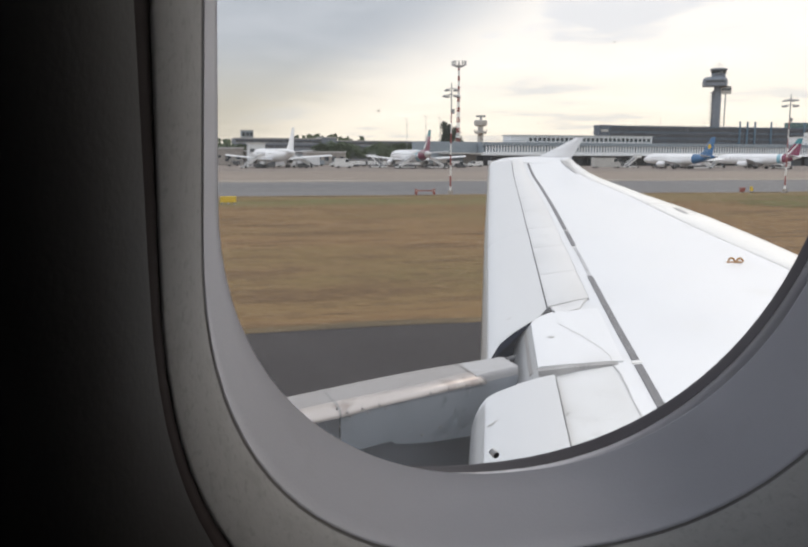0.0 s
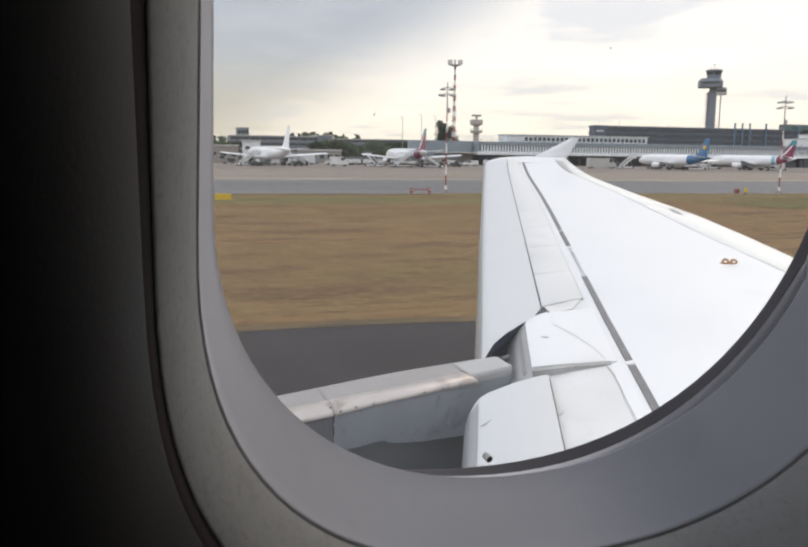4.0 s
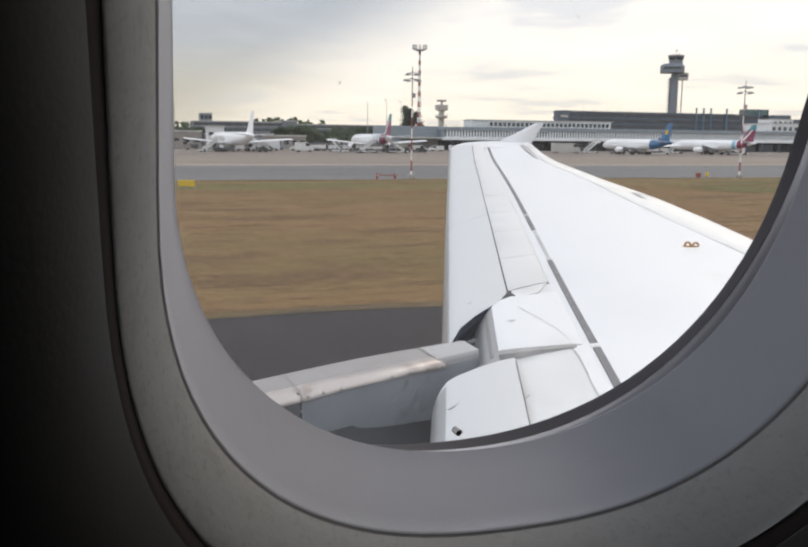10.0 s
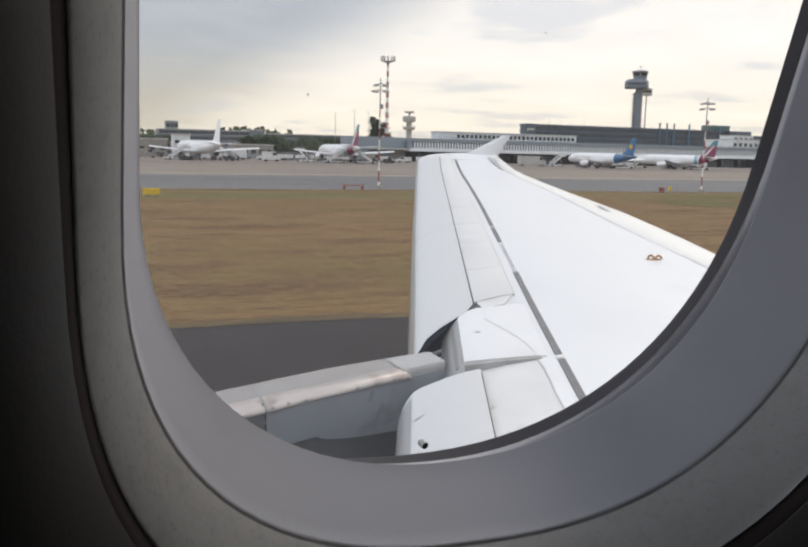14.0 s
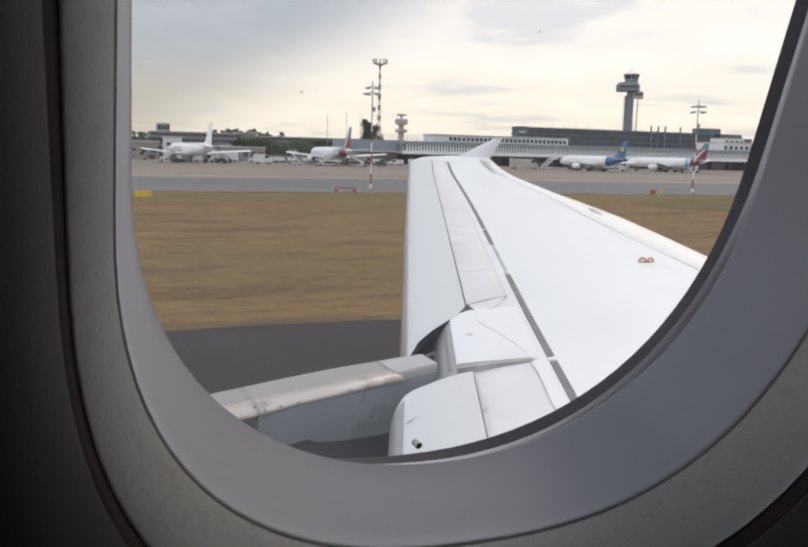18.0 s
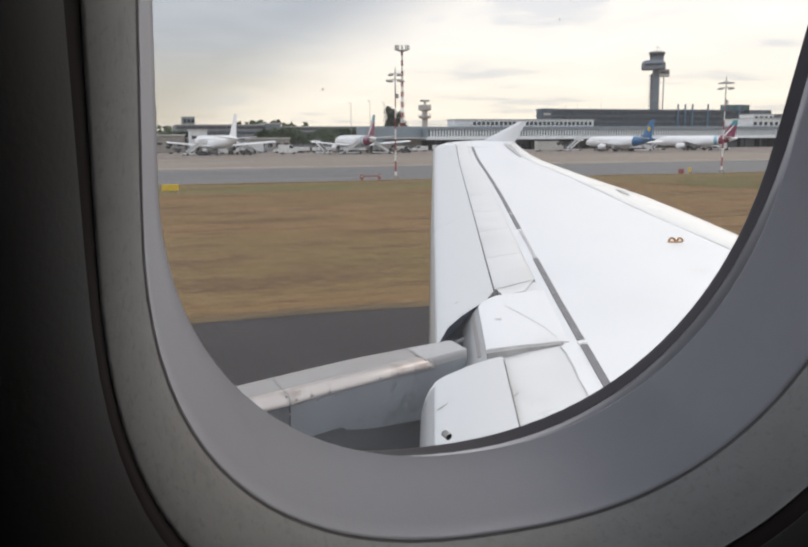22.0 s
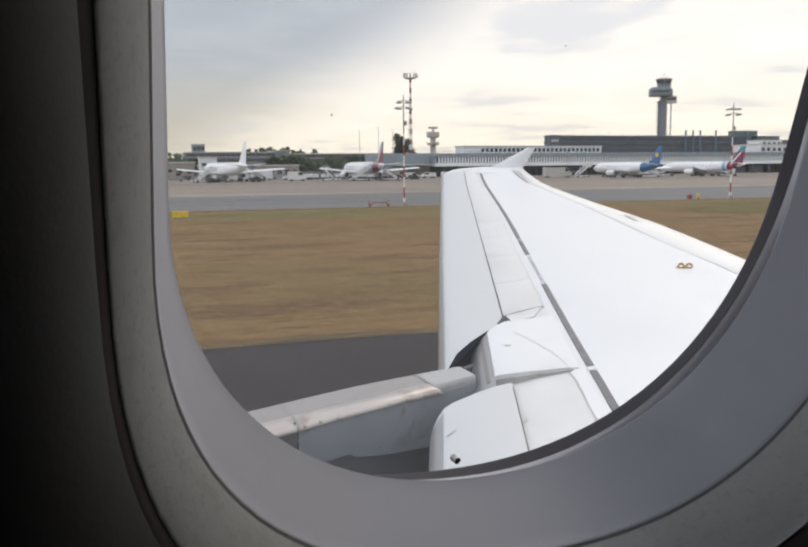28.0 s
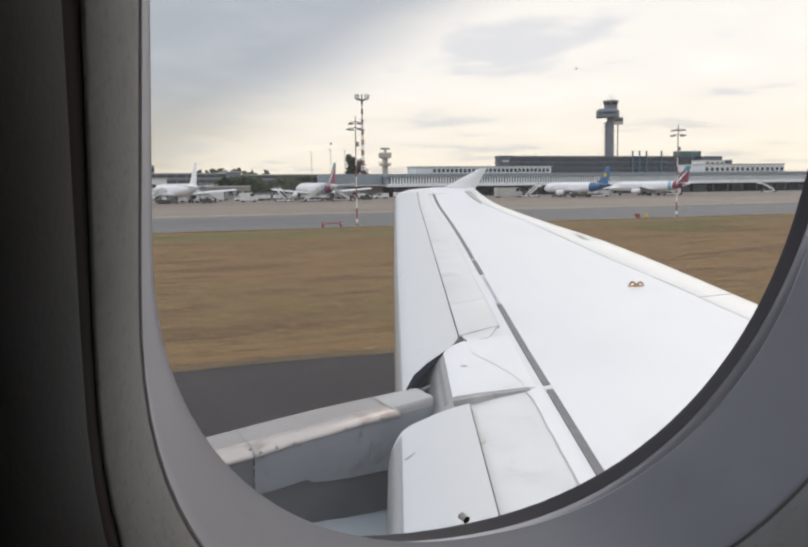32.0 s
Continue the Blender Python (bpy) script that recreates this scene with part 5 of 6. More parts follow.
    part("cockpit_window", loft([[(-1.0, 16.45, Z + 0.62), (1.0, 16.45, Z + 0.62), (0.8, 16.0, Z + 1.15), (-0.8, 16.0, Z + 1.15)], [(-1.0, 16.75, Z + 0.55), (1.0, 16.75, Z + 0.55), (0.8, 16.3, Z + 1.1), (-0.8, 16.3, Z + 1.1)]]), DARK_GLASS, a)

    def fin_part(name, z0, z1, mat, lab):
        def at(edge, z):
            lead = lerp([(Z + 1.4, -10.4), (Z + 2.4, -12.6), (Z + 7.9, -16.6)], z)
            trail = lerp([(Z + 1.2, -17.5), (Z + 7.9, -18.6)], z)
            return lead if edge else trail
        rings = []
        for z in spread(z0, z1, 0.8):
            l, t = at(1, z), at(0, z)
            w = 0.22 - 0.018 * (z - Z)
            rings.append([(0, l, z), (-w, l + 0.25 * (t - l), z), (-w * 0.6, l + 0.7 * (t - l), z), (0, t, z), (w * 0.6, l + 0.7 * (t - l), z), (w, l + 0.25 * (t - l), z)])
        part(name, loft(rings), mat, a, lab, True)
    fin_part("fin", Z + 1.2, Z + 5.9, tail, "painted tail fin")
    fin_part("fin_tip", Z + 5.9, Z + 7.9, tail_top, "tip of the tail fin")
    if disc:
        for x in (-1, 1):
            part("fin_emblem", turned([(0, 0.8), (0.05, 0.8), (0.05, 0.45), (0.0, 0.45)], "x", (x * 0.24 - (0.05 if x < 0 else 0), -16.2, Z + 4.6), 20), disc, a, "round yellow patch")
    else:
        if tail is AIR_PLUM:
            for x in (-1, 1):
                part("tail_stripe", loft([[(x * 0.30, -12.9, Z + 1.9), (x * 0.30, -13.8, Z + 1.9), (x * 0.20, -17.3, Z + 6.0), (x * 0.20, -16.9, Z + 6.0)], [(x * 0.34, -12.9, Z + 1.9), (x * 0.34, -13.8, Z + 1.9), (x * 0.24, -17.3, Z + 6.0), (x * 0.24, -16.9, Z + 6.0)]]), AIR_WHITE, a, "white stripe on the fin")
            part("rear_band", loft([sec(y, r + 0.02, z) for y, r, z in ((-15.6, 0.96, Z + 0.66), (-13.2, 1.38, Z + 0.44), (-11.6, 1.62, Z + 0.28))], cap=False), AIR_PLUM, a, "plum band round the rear fuselage", True)
            part("rear_band", loft([sec(y, r + 0.02, z) for y, r, z in ((-11.0, 1.70, Z + 0.23), (-9.6, 1.84, Z + 0.12))], cap=False), AIR_SKY, a, "pale blue band round the rear fuselage", True)
    return a


airliner(26.2, 246.0, 13.0, "all-white narrow-body airliner with boarding stairs beside it", AIR_WHITE, AIR_WHITE, winglet=False, scale=0.95)
airliner(66.6, 243.0, 4.0, "white airliner with a plum tail fin tipped in teal", AIR_PLUM, AIR_TEAL, winglet=False)
airliner(146.2, 226.0, 10.0, "white airliner with a blue tail and yellow fin patch", AIR_BLUE, AIR_BLUE, disc=AIR_YELLOW, winglet=False, scale=0.80)
airliner(177.0, 230.0, 22.0, "white airliner with a plum and white striped tail fin", AIR_PLUM, AIR_TEAL, winglet=False, scale=0.80)


def stairs(s, d, turn, h=3.4, label="mobile boarding stairs with pale side panels"):
    m = thing("boarding_stairs", label, "boarding stairs", spot(s, d, 0, turn), "mobile boarding stairs")
    L = h * 1.55
    for x in (-0.75, 0.75):
        part("side_panel", loft([[(x + o, 0.6, 0.6), (x + o, 0.6, 1.2), (x + o, L, h + 0.55), (x + o, L + 1.6, h + 0.55), (x + o, L + 1.6, h - 0.1), (x + o, L, h - 0.1)] for o in (-0.04, 0.04)]), VEHICLE_WHITE, m, "pale side panel")
        part("handrail", join(tube((x, 0.6, 1.6), (x, L, h + 1.0), 0.05, 0.05, 6), tube((x, L, h + 1.0), (x, L + 1.6, h + 1.0), 0.05, 0.05, 6), *[tube((x, y, 0.7 + (h - 0.6) * (y - 0.6) / (L - 0.6)), (x, y, 1.6 + (h - 0.6) * (y - 0.6) / (L - 0.6)), 0.035, 0.035, 5) for y in (0.7, 0.35 * L, 0.65 * L, L)]), STEEL, m)
    k = int(h / 0.2)
    for i in range(k):
        part("step", box(-0.7, 0.7, 0.6 + (L - 0.6) * i / k, 0.6 + (L - 0.6) * (i + 1) / k + 0.05, 0.55 + (h - 0.55) * i / k, 0.6 + (h - 0.55) * (i + 1) / k), STEEL, m)
    part("landing", box(-0.75, 0.75, L, L + 1.6, h - 0.12, h), STEEL, m)
    part("chassis", chamfered(-1.0, 1.0, -0.6, L + 0.6, 0.35, 0.62, 0.05), VEHICLE_WHITE, m)
    for y in (1.4, L - 0.4):
        for x in (-0.7, 0.7):
            part("strut", tube((x, y, 0.6), (x, L * 0.8 if y > 2 else y, max(0.7, h * (0.75 if y > 2 else 0.2))), 0.07), STEEL, m)
    for x in (-0.9, 0.9):
        for y in (0.1, L):
            part("wheel", turned([(-0.12, 0.25), (-0.1, 0.36), (0.1, 0.36), (0.12, 0.25)], "x", (x, y, 0.36), 14), RUBBER, m)
    return m


for s, d, t in ((17.0, 237.0, -60), (37.5, 246.0, 75), (60.0, 232.0, -75), (73.5, 230.0, 60), (56.5, 236.0, 20), (136.5, 240.0, -70), (156.5, 224.0, 60), (187.0, 226.0, 65), (170.0, 243.0, -70), (252.0, 250.0, 65)):
    stairs(s, d, t)


def van(s, d, turn, length=5.2, height=2.2, body=VEHICLE_WHITE, label="small white service van on the apron"):
    m = thing("service_van", label, "van", spot(s, d, 0, turn), "apron vehicles")
    L, h = length / 2, height
    prof = [(-L, 0.45), (-L, h - 0.15), (-L + 0.15, h), (L - 1.6, h), (L - 0.75, h * 0.62), (L, h * 0.52), (L, 0.45)]
    part("body", loft([[(x, -0.92, z) for x, z in prof], [(x * 0.99, -0.98, z) for x, z in prof], [(x * 0.99, 0.98, z) for x, z in prof], [(x, 0.92, z) for x, z in prof]]), body, m)
    for y in (-0.985, 0.985):
        part("side_window", box(L - 2.3, L - 1.2, y - 0.006, y + 0.006, h * 0.62, h * 0.9), DARK_GLASS, m)
        for x in (-L + 0.95, L - 0.95):
            part("wheel", turned([(-0.11, 0.2), (-0.1, 0.33), (0.1, 0.33), (0.11, 0.2)], "y", (x, y * 0.93, 0.33), 14), RUBBER, m)
    part("windscreen", loft([[(L - 1.56, -0.8, h - 0.08), (L - 1.56, 0.8, h - 0.08), (L - 0.82, 0.85, h * 0.64), (L - 0.82, -0.85, h * 0.64)], [(L - 1.50, -0.8, h - 0.04), (L - 1.50, 0.8, h - 0.04), (L - 0.76, 0.85, h * 0.66), (L - 0.76, -0.85, h * 0.66)]]), DARK_GLASS, m)


for s, d, t, l, h in ((31.5, 258, 5, 6.5, 2.9), (48.0, 262, 180, 5, 2.0), (52, 264, 0, 4.6, 1.6), (78.5, 248, 10, 6, 2.6), (86.0, 256, 0, 5, 2.0), (94.0, 262, 180, 5, 1.9), (105.0, 272, 0, 5, 2.0), (112.0, 274, 90, 5, 2.0), (128.0, 262, 0, 5.6, 2.3), (143.0, 262, 0, 11, 3.0), (163.0, 250, 0, 5.4, 2.2), (170.5, 256, 180, 6.2, 2.6), (200.0, 254, 0, 6.2, 2.7), (210.0, 258, 180, 5.2, 2.1), (12.5, 262, 0, 6, 2.8), (5.0, 256, 180, 5, 2.0)):
    van(s, d, t, l, h, VEHICLE_WHITE if l < 5.3 else random.choice([VEHICLE_DARK, SHED_WALL, AIR_GREY]), "service van parked on the apron")

van(46.0, 241, 0, 5.2, 2.8, VEHICLE_WHITE, "white high-roofed van on the apron between two airliners")
van(38.5, 262, 180, 7.5, 3.4, AIR_GREY, "pale grey catering truck on the apron")
van(128.2, 237, 0, 9.2, 3.3, CONCRETE, "large pale grey box truck beside the terminal")
for s, d, t, l, h in ((21.5, 236, 10, 3.4, 1.3), (24.2, 234, 90, 3.0, 1.2), (33.5, 236, 0, 3.6, 1.4), (37.0, 250, 0, 4.0, 1.5), (61.5, 236, 10, 3.4, 1.3), (64.0, 234, 80, 3.2, 1.2), (70.5, 234, 0, 3.4, 1.3), (76.0, 240, 20, 4.0, 1.6), (83.0, 244, 0, 3.6, 1.4), (144.5, 232, 0, 3.6, 1.3), (153.0, 232, 10, 3.4, 1.2), (178.0, 234, 0, 3.6, 1.3), (187.5, 233, 0, 3.4, 1.3), (160.0, 246, 0, 4.0, 1.5)):
    van(s, d, t, l, h, VEHICLE_DARK, "low dark ground service vehicle beside an airliner")

# ---------------------------------------------------------------- buildings


def terminal():
    t = thing("terminal_building", "long low terminal, white window band over a dark ground floor", "terminal", spot(0, 0))
    S0, S1, D = 105.0, 345.0, 285.0
    part("rear_wall", box(S0, S1, D + 9.0, D + 9.4, 0, 4.0), VEHICLE_DARK, t, "dark recessed ground-floor wall")
    part("upper_wall", box(S0, S1, D, D + 22, 4.35, 8.4), BLUE_GREY, t, "blue-grey upper storey")
    part("canopy", chamfered(S0 - 1.0, S1, D - 1.6, D + 22, 3.75, 4.35, 0.08), WHITE_WALL, t, "white canopy slab")
    part("sill_band", box(S0, S1, D - 0.18, D, 4.35, 4.95), WHITE_WALL, t, "white sill band")
    part("cornice", chamfered(S0 - 0.3, S1, D - 0.5, D + 22.3, 7.25, 8.5, 0.06), BLUE_GREY, t, "blue-grey roof edge")
    part("roof_rail", join(*[box(s, s + 0.12, D - 0.3, D - 0.2, 8.5, 9.1) for s in range(106, 344, 4)], box(S0, S1, D - 0.3, D - 0.22, 9.05, 9.13)), BLUE_STEEL, t, "thin roof rail")
    n = 210
    w = (S1 - S0 - 1.0) / n
    pane_mesh = mesh("pane", box(0.10, w * 0.56, -0.06, 0.02, 5.02, 7.1), PANE)
    mull_mesh = mesh("mullion", box(w * 0.56, w + 0.10, -0.16, 0.0, 4.95, 7.25), WHITE_WALL)
    for i in range(n):
        for nm, me in (("pane", pane_mesh), ("mullion", mull_mesh)):
            o = new(nm, me)
            o.parent = t
            o.location = (S0 + 0.5 + i * w, D, 0)
    col = mesh("column", box(-0.22, 0.22, -0.22, 0.22, 0, 3.76), DARK_CONCRETE)
    for s in range(108, 345, 8):
        o = new("column", col)
        o.parent = t
        o.location = (s, D - 0.6, 0)
    random.seed(6)
    s = S0 + 3
    while s < S1 - 6:
        ln = random.uniform(3, 9)
        part("shopfront", box(s, s + ln, D + 7.6, D + 8.2, 0.0, random.uniform(2.4, 3.6)), random.choice([DARK_GLASS, DARK_CONCRETE, BLUE_GREY, DECK_VOID, DARK_GLASS]), t)
        s += ln + random.uniform(0.5, 3)
    # penthouse on the roof
    part("penthouse", box(121, 181, 298, 306, 8.4, 11.2), WHITE_WALL, t, "pale rooftop storey")
    part("penthouse_roof", chamfered(120.5, 181.5, 297.5, 306.5, 11.2, 11.5, 0.05), CONCRETE, t)
    pw = mesh("roof_window", box(0, 1.25, -0.08, 0.0, 9.1, 10.5), DARK_GLASS)
    for i in range(28):
        o = new("roof_window", pw)
        o.parent = t
        o.location = (128.5 + i * 1.86, 297.98, 0)
    # low grey end block
    part("end_block", chamfered(84.5, 104.8, 290, 306, 0, 8.6, 0.08), BLUE_GREY, t, "plain grey end block")
    part("end_canopy", box(90, 104.8, 284, 290, 4.2, 4.7), CONCRETE, t)
    part("end_gate", box(99.5, 104.4, 289.7, 290, 0, 4.2), SHED_WALL, t)


terminal()


def car_park():
    t = thing("car_park", "long dark multi-storey car park with open decks behind the terminal", "car park", spot(0, 0))
    S0, S1, D = 244.0, 392.0, 460.0
    for k in range(6):
        z = 3.6 * k
        part("deck", box(S0, S1, D - 0.6, D + 9, z + 2.5, z + 3.4), DARK_CONCRETE, t, "dark concrete deck edge")
        # nearly flush dark infill: the open deck's shade is painted in its colour
        part("deck_infill", box(S0 + 0.4, S1 - 0.4, D - 0.25, D + 0.15, z - 0.2, z + 2.5), DECK_VOID, t, "flat dark infill, the open deck's shade in its colour")
        part("deck_rail", box(S0, S1, D - 0.7, D - 0.62, z + 3.55, z + 3.7), BLUE_STEEL, t)
    column = mesh("column", box(-0.3, 0.3, -0.4, 0.4, 0, 21.4), DARK_CONCRETE)
    for s in range(246, 392, 6):
        o = new("column", column)
        o.parent = t
        o.location = (s, D + 0.4, 0)
    for s in (340, 345.5, 351, 363, 388):
        part("steel_column", tube((s, D - 1.3, 8), (s, D - 1.3, 25.0), 0.55, 0.55, 10), BLUE_STEEL, t, "blue steel column", True)
    part("stair_block", chamfered(S0 - 1.0, S0 + 6.5, D - 1.0, D + 6, 0, 21.6, 0.1), DARK_CONCRETE, t, "concrete stair block")
    for k in range(5):
        part("stair_window", box(S0, S0 + 5, D - 1.05, D - 1.0, 3.2 + 3.6 * k, 4.6 + 3.6 * k), CONCRETE, t)
    part("plant_room", chamfered(380, 398, D + 1, D + 8, 21.4, 25.0, 0.2), GREEN_GLASS, t, "greenish plant room")
    part("low_wing", box(392, 424, D, D + 9, 0, 19.0), DARK_CONCRETE, t, "lower dark wing")
    part("low_wing_roof", box(398, 416, D + 1, D + 8, 19.0, 21.6), DARK_CONCRETE, t)
    random.seed(9)
    for s in (262, 270, 279, 287, 296, 318, 330, 371, 400):
        h = random.uniform(2.0, 6.5)
        part("antenna", tube((s, D + 4, 21.4), (s, D + 4, 21.4 + h), 0.12, 0.06, 6), STEEL, t, "thin roof antenna")


car_park()


def control_tower(s, d):
    t = thing("control_tower", "slender grey concrete control tower with stacked decks and a glazed cab", "control tower", spot(s, d, -1.8, -35))
    part("shaft", loft([[(x * f, y * f, z) for x, y in ((-4.2, -3), (-3, -4.2), (3, -4.2), (4.2, -3), (4.2, 3), (3, 4.2), (-3, 4.2), (-4.2, 3))] for z, f in ((1.8, 0.80), (30, 0.74), (62.5, 0.70))]), TOWER_CONCRETE, t, "grey concrete shaft")
    for k in range(17):
        part("stair_deck", box(-5.5, -2.9, -2.2, 2.2, 12 + 2.75 * k, 12.9 + 2.75 * k), TOWER_CONCRETE, t)
    part("stair_core", box(-4.2, -2.8, -1.0, 1.0, 8, 58), DECK_VOID, t)
    part("main_deck", chamfered(-12.0, 7.2, -8.4, 8.4, 61.6, 68.8, 2.2), TOWER_CONCRETE, t, "broad chamfered deck")
    part("deck_glazing", box(-9.4, 5.0, -8.65, -8.55, 64.2, 66.0), DARK_GLASS, t)
    part("upper_deck", chamfered(-5.4, 5.4, -5.2, 5.2, 68.6, 71.0, 0.6), TOWER_CONCRETE, t, "smaller upper deck")
    part("neck", turned([(68, 5.2), (71, 5.2)], "z", (0, 0, 0), 12), TOWER_CONCRETE, t)
    part("cab_floor", turned([(70.4, 5.0), (71.2, 5.9), (71.6, 5.9)], "z", (0, 0, 0), 12), TOWER_CONCRETE, t)
    for k in range(12):
        a, b = 2 * math.pi * (k + 0.04) / 12, 2 * math.pi * (k + 0.96) / 12
        p = [(r * math.cos(q), r * math.sin(q), z) for r, z in ((5.5, 71.6), (6.3, 74.4)) for q in (a, b)]
        part("cab_pane", loft([[p[0], p[1], p[3], p[2]], [(x * 0.98, y * 0.98, z) for x, y, z in (p[0], p[1], p[3], p[2])]]), DARK_GLASS, t, "slanted dark pane")
    part("cab_roof", turned([(74.4, 6.5), (75.2, 6.9), (75.9, 6.0), (76.1, 2)], "z", (0, 0, 0), 12), TOWER_CONCRETE, t, "flat cab roof")
    part("aerial", join(tube((0, 0, 76.5), (0, 0, 81), 0.22), tube((2.5, 1, 76.5), (2.5, 1, 79.5), 0.12), tube((-2.5, 1, 76.5), (-2.5, 1, 79), 0.12), tube((-1.5, 0, 79.6), (1.5, 0, 79.8), 0.14)), STEEL, t, "roof aerials")
    part("side_pod", chamfered(2.4, 10.6, -4, 4, 55.6, 61.6, 0.8), CONCRETE, t, "boxy side pod")
    part("pod_glazing", box(3.0, 10.0, -4.05, -3.95, 57.8, 60.0), DARK_GLASS, t)
    part("pod_mast", tube((6.2, 0, 1.8), (6.2, 0, 55.7), 0.55, 0.5, 10), STEEL, t, "slim steel stay", True)


control_tower(428.8, 610.0)


def radar_tower(s, d):
    t = thing("radar_tower", "pale concrete radar tower with two round decks and a rotating aerial", "radar tower", spot(s, d))
    part("shaft", turned([(0, 2.4), (28, 2.0)], "z", (0, 0, 0), 14), CONCRETE, t, "", True)
    part("lower_deck", turned([(18.6, 2.6), (19.0, 4.4), (20.6, 4.6), (20.9, 2.4)], "z", (0, 0, 0), 16), CONCRETE, t)
    part("upper_deck", turned([(24.2, 2.6), (25.0, 4.8), (28.4, 4.9), (28.8, 4.0)], "z", (0, 0, 0), 16), CONCRETE, t)
    part("aerial_stem", tube((0, 0, 28.6), (0, 0, 30.4), 1.0, 0.7), STEEL, t)
    part("aerial", join(box(-3.6, 3.6, -0.4, 0.4, 31.0, 32.4), box(-0.6, 0.6, -1.2, 0.6, 30.2, 31.2)), LAMP_HEAD, t, "radar aerial")
    part("railing", join(*[tube((4.7 * math.cos(a), 4.7 * math.sin(a), 20.8), (4.7 * math.cos(a), 4.7 * math.sin(a), 22.0), 0.08, 0.08, 4) for a in [k * math.pi / 8 for k in range(16)]]), STEEL, t)


radar_tower(217.3, 595.0)


def block(name, s0, s1, d0, d1, h, wall, label, rows=0, cols=0, sill=1.0, tall=1.2, glass=DARK_GLASS, roof=True, base=0.0, category="building", wide=0.55):
    """A plain building with a grid of recessed windows on the apron side."""
    t = thing(name, label, category, spot(0, 0))
    part("walls", box(s0, s1, d0, d1, 0, h), wall, t)
    if roof:
        part("roof_edge", chamfered(s0 - 0.3, s1 + 0.3, d0 - 0.3, d1 + 0.3, h, h + 0.5, 0.05), CONCRETE, t)
    if rows:
        dw, dh = (s1 - s0) / cols, (h - base) / rows
        pm = mesh("window_pane", box(dw * (0.5 - wide / 2), dw * (0.5 + wide / 2), -0.06, 0.02, sill, sill + tall), glass)
        fm = mesh("window_sill", box(dw * (0.5 - wide / 2) - 0.1, dw * (0.5 + wide / 2) + 0.1, -0.18, 0, sill - 0.15, sill), CONCRETE)
        for r, c in itertools.product(range(rows), range(cols)):
            for nm, me in (("window_pane", pm), ("window_sill", fm)):
                o = new(nm, me)
                o.parent = t
                o.location = (s0 + c * dw, d0, base + r * dh)
    return t


block("office_building", 287, 338, 330, 350, 12.6, WHITE_WALL, "white flat-roofed office building behind the terminal", 3, 16, 1.2, 1.6)
block("roof_hut", 291, 303, 334, 344, 14.6, WHITE_WALL, "white rooftop hut on the office block", 1, 4, 12.9, 1.0)
block("low_shed", -6, 21.5, 300, 318, 5.6, SHED_WALL, "low beige-grey shed beside the apron", 1, 8, 2.0, 1.4)
block("low_shed", 22.5, 33, 296, 310, 4.6, SHED_WALL, "low grey shed beside the apron", 1, 4, 1.4, 1.4)
block("glass_tower_block", 36.6, 43.6, 520, 532, 17.3, BLUE_GREY, "small dark glazed tower block far behind", 4, 3, 1.0, 2.4, DARK_GLASS, True, 0, "tower block", 0.8)
block("far_car_park", 30, 79, 480, 510, 12.0, TOWER_CONCRETE, "far grey car park with dark open decks", 4, 9, 0.9, 1.6, DECK_VOID, True, 0, "car park", 0.9)
block("stair_block", 79, 87, 478, 505, 12.8, TOWER_CONCRETE, "grey concrete stair block of a far car park")
block("far_car_park", 88, 150, 482, 510, 11.0, TOWER_CONCRETE, "far grey car park with dark open decks", 4, 11, 0.9, 1.5, DECK_VOID, True, 0, "car park", 0.9)
block("white_hut", 22.2, 27.8, 286.5, 292, 7.2, WHITE_WALL, "tall white box-like hut behind an airliner", 1, 2, 4.6, 1.0)
block("pavilion", 44, 58, 300, 312, 4.4, SHED_WALL, "small beige-grey pavilion at the apron's far edge", 1, 5, 1.4, 1.6)

# ---- beyond the part of the apron abreast of the aircraft
t = block("glazed_office", -290, -196, 372, 392, 30, GREEN_GLASS, "green glazed office building with floor bands", 7, 22, 0.8, 2.6, GREEN_GLASS, True, 0, "office building", 0.9)
block("stair_block", -195, -174, 370, 392, 33, WHITE_WALL, "white stair block with slit windows", 3, 2, 10, 1.0, DARK_GLASS)


def arcade(s0, s1, d, h=12.0):
    t = thing("arched_hall", "long low hall with a scalloped arched front", "hall", spot(0, 0))
    part("hall", box(s0, s1, d + 6, d + 40, 0, h), DARK_CONCRETE, t)
    part("fascia", chamfered(s0, s1, d - 0.5, d + 40, h - 3.2, h, 0.1), WHITE_WALL, t)
    n = 7
    w = (s1 - s0) / n
    for i in range(n):
        a = s0 + i * w
        pts = [(a + w * k / 12, h - 6.6 + 3.2 * math.sin(math.pi * k / 12)) for k in range(13)]
        part("arch", loft([[(s, d - 0.4, z), (s, d + 1.0, z), (s, d + 1.0, z + 0.7), (s, d - 0.4, z + 0.7)] for s, z in pts]), WHITE_WALL, t)
        part("pier", box(a - 0.4, a + 0.4, d - 0.4, d + 1.0, 0, h - 6.0), CONCRETE, t)


arcade(-330, -165, 330)


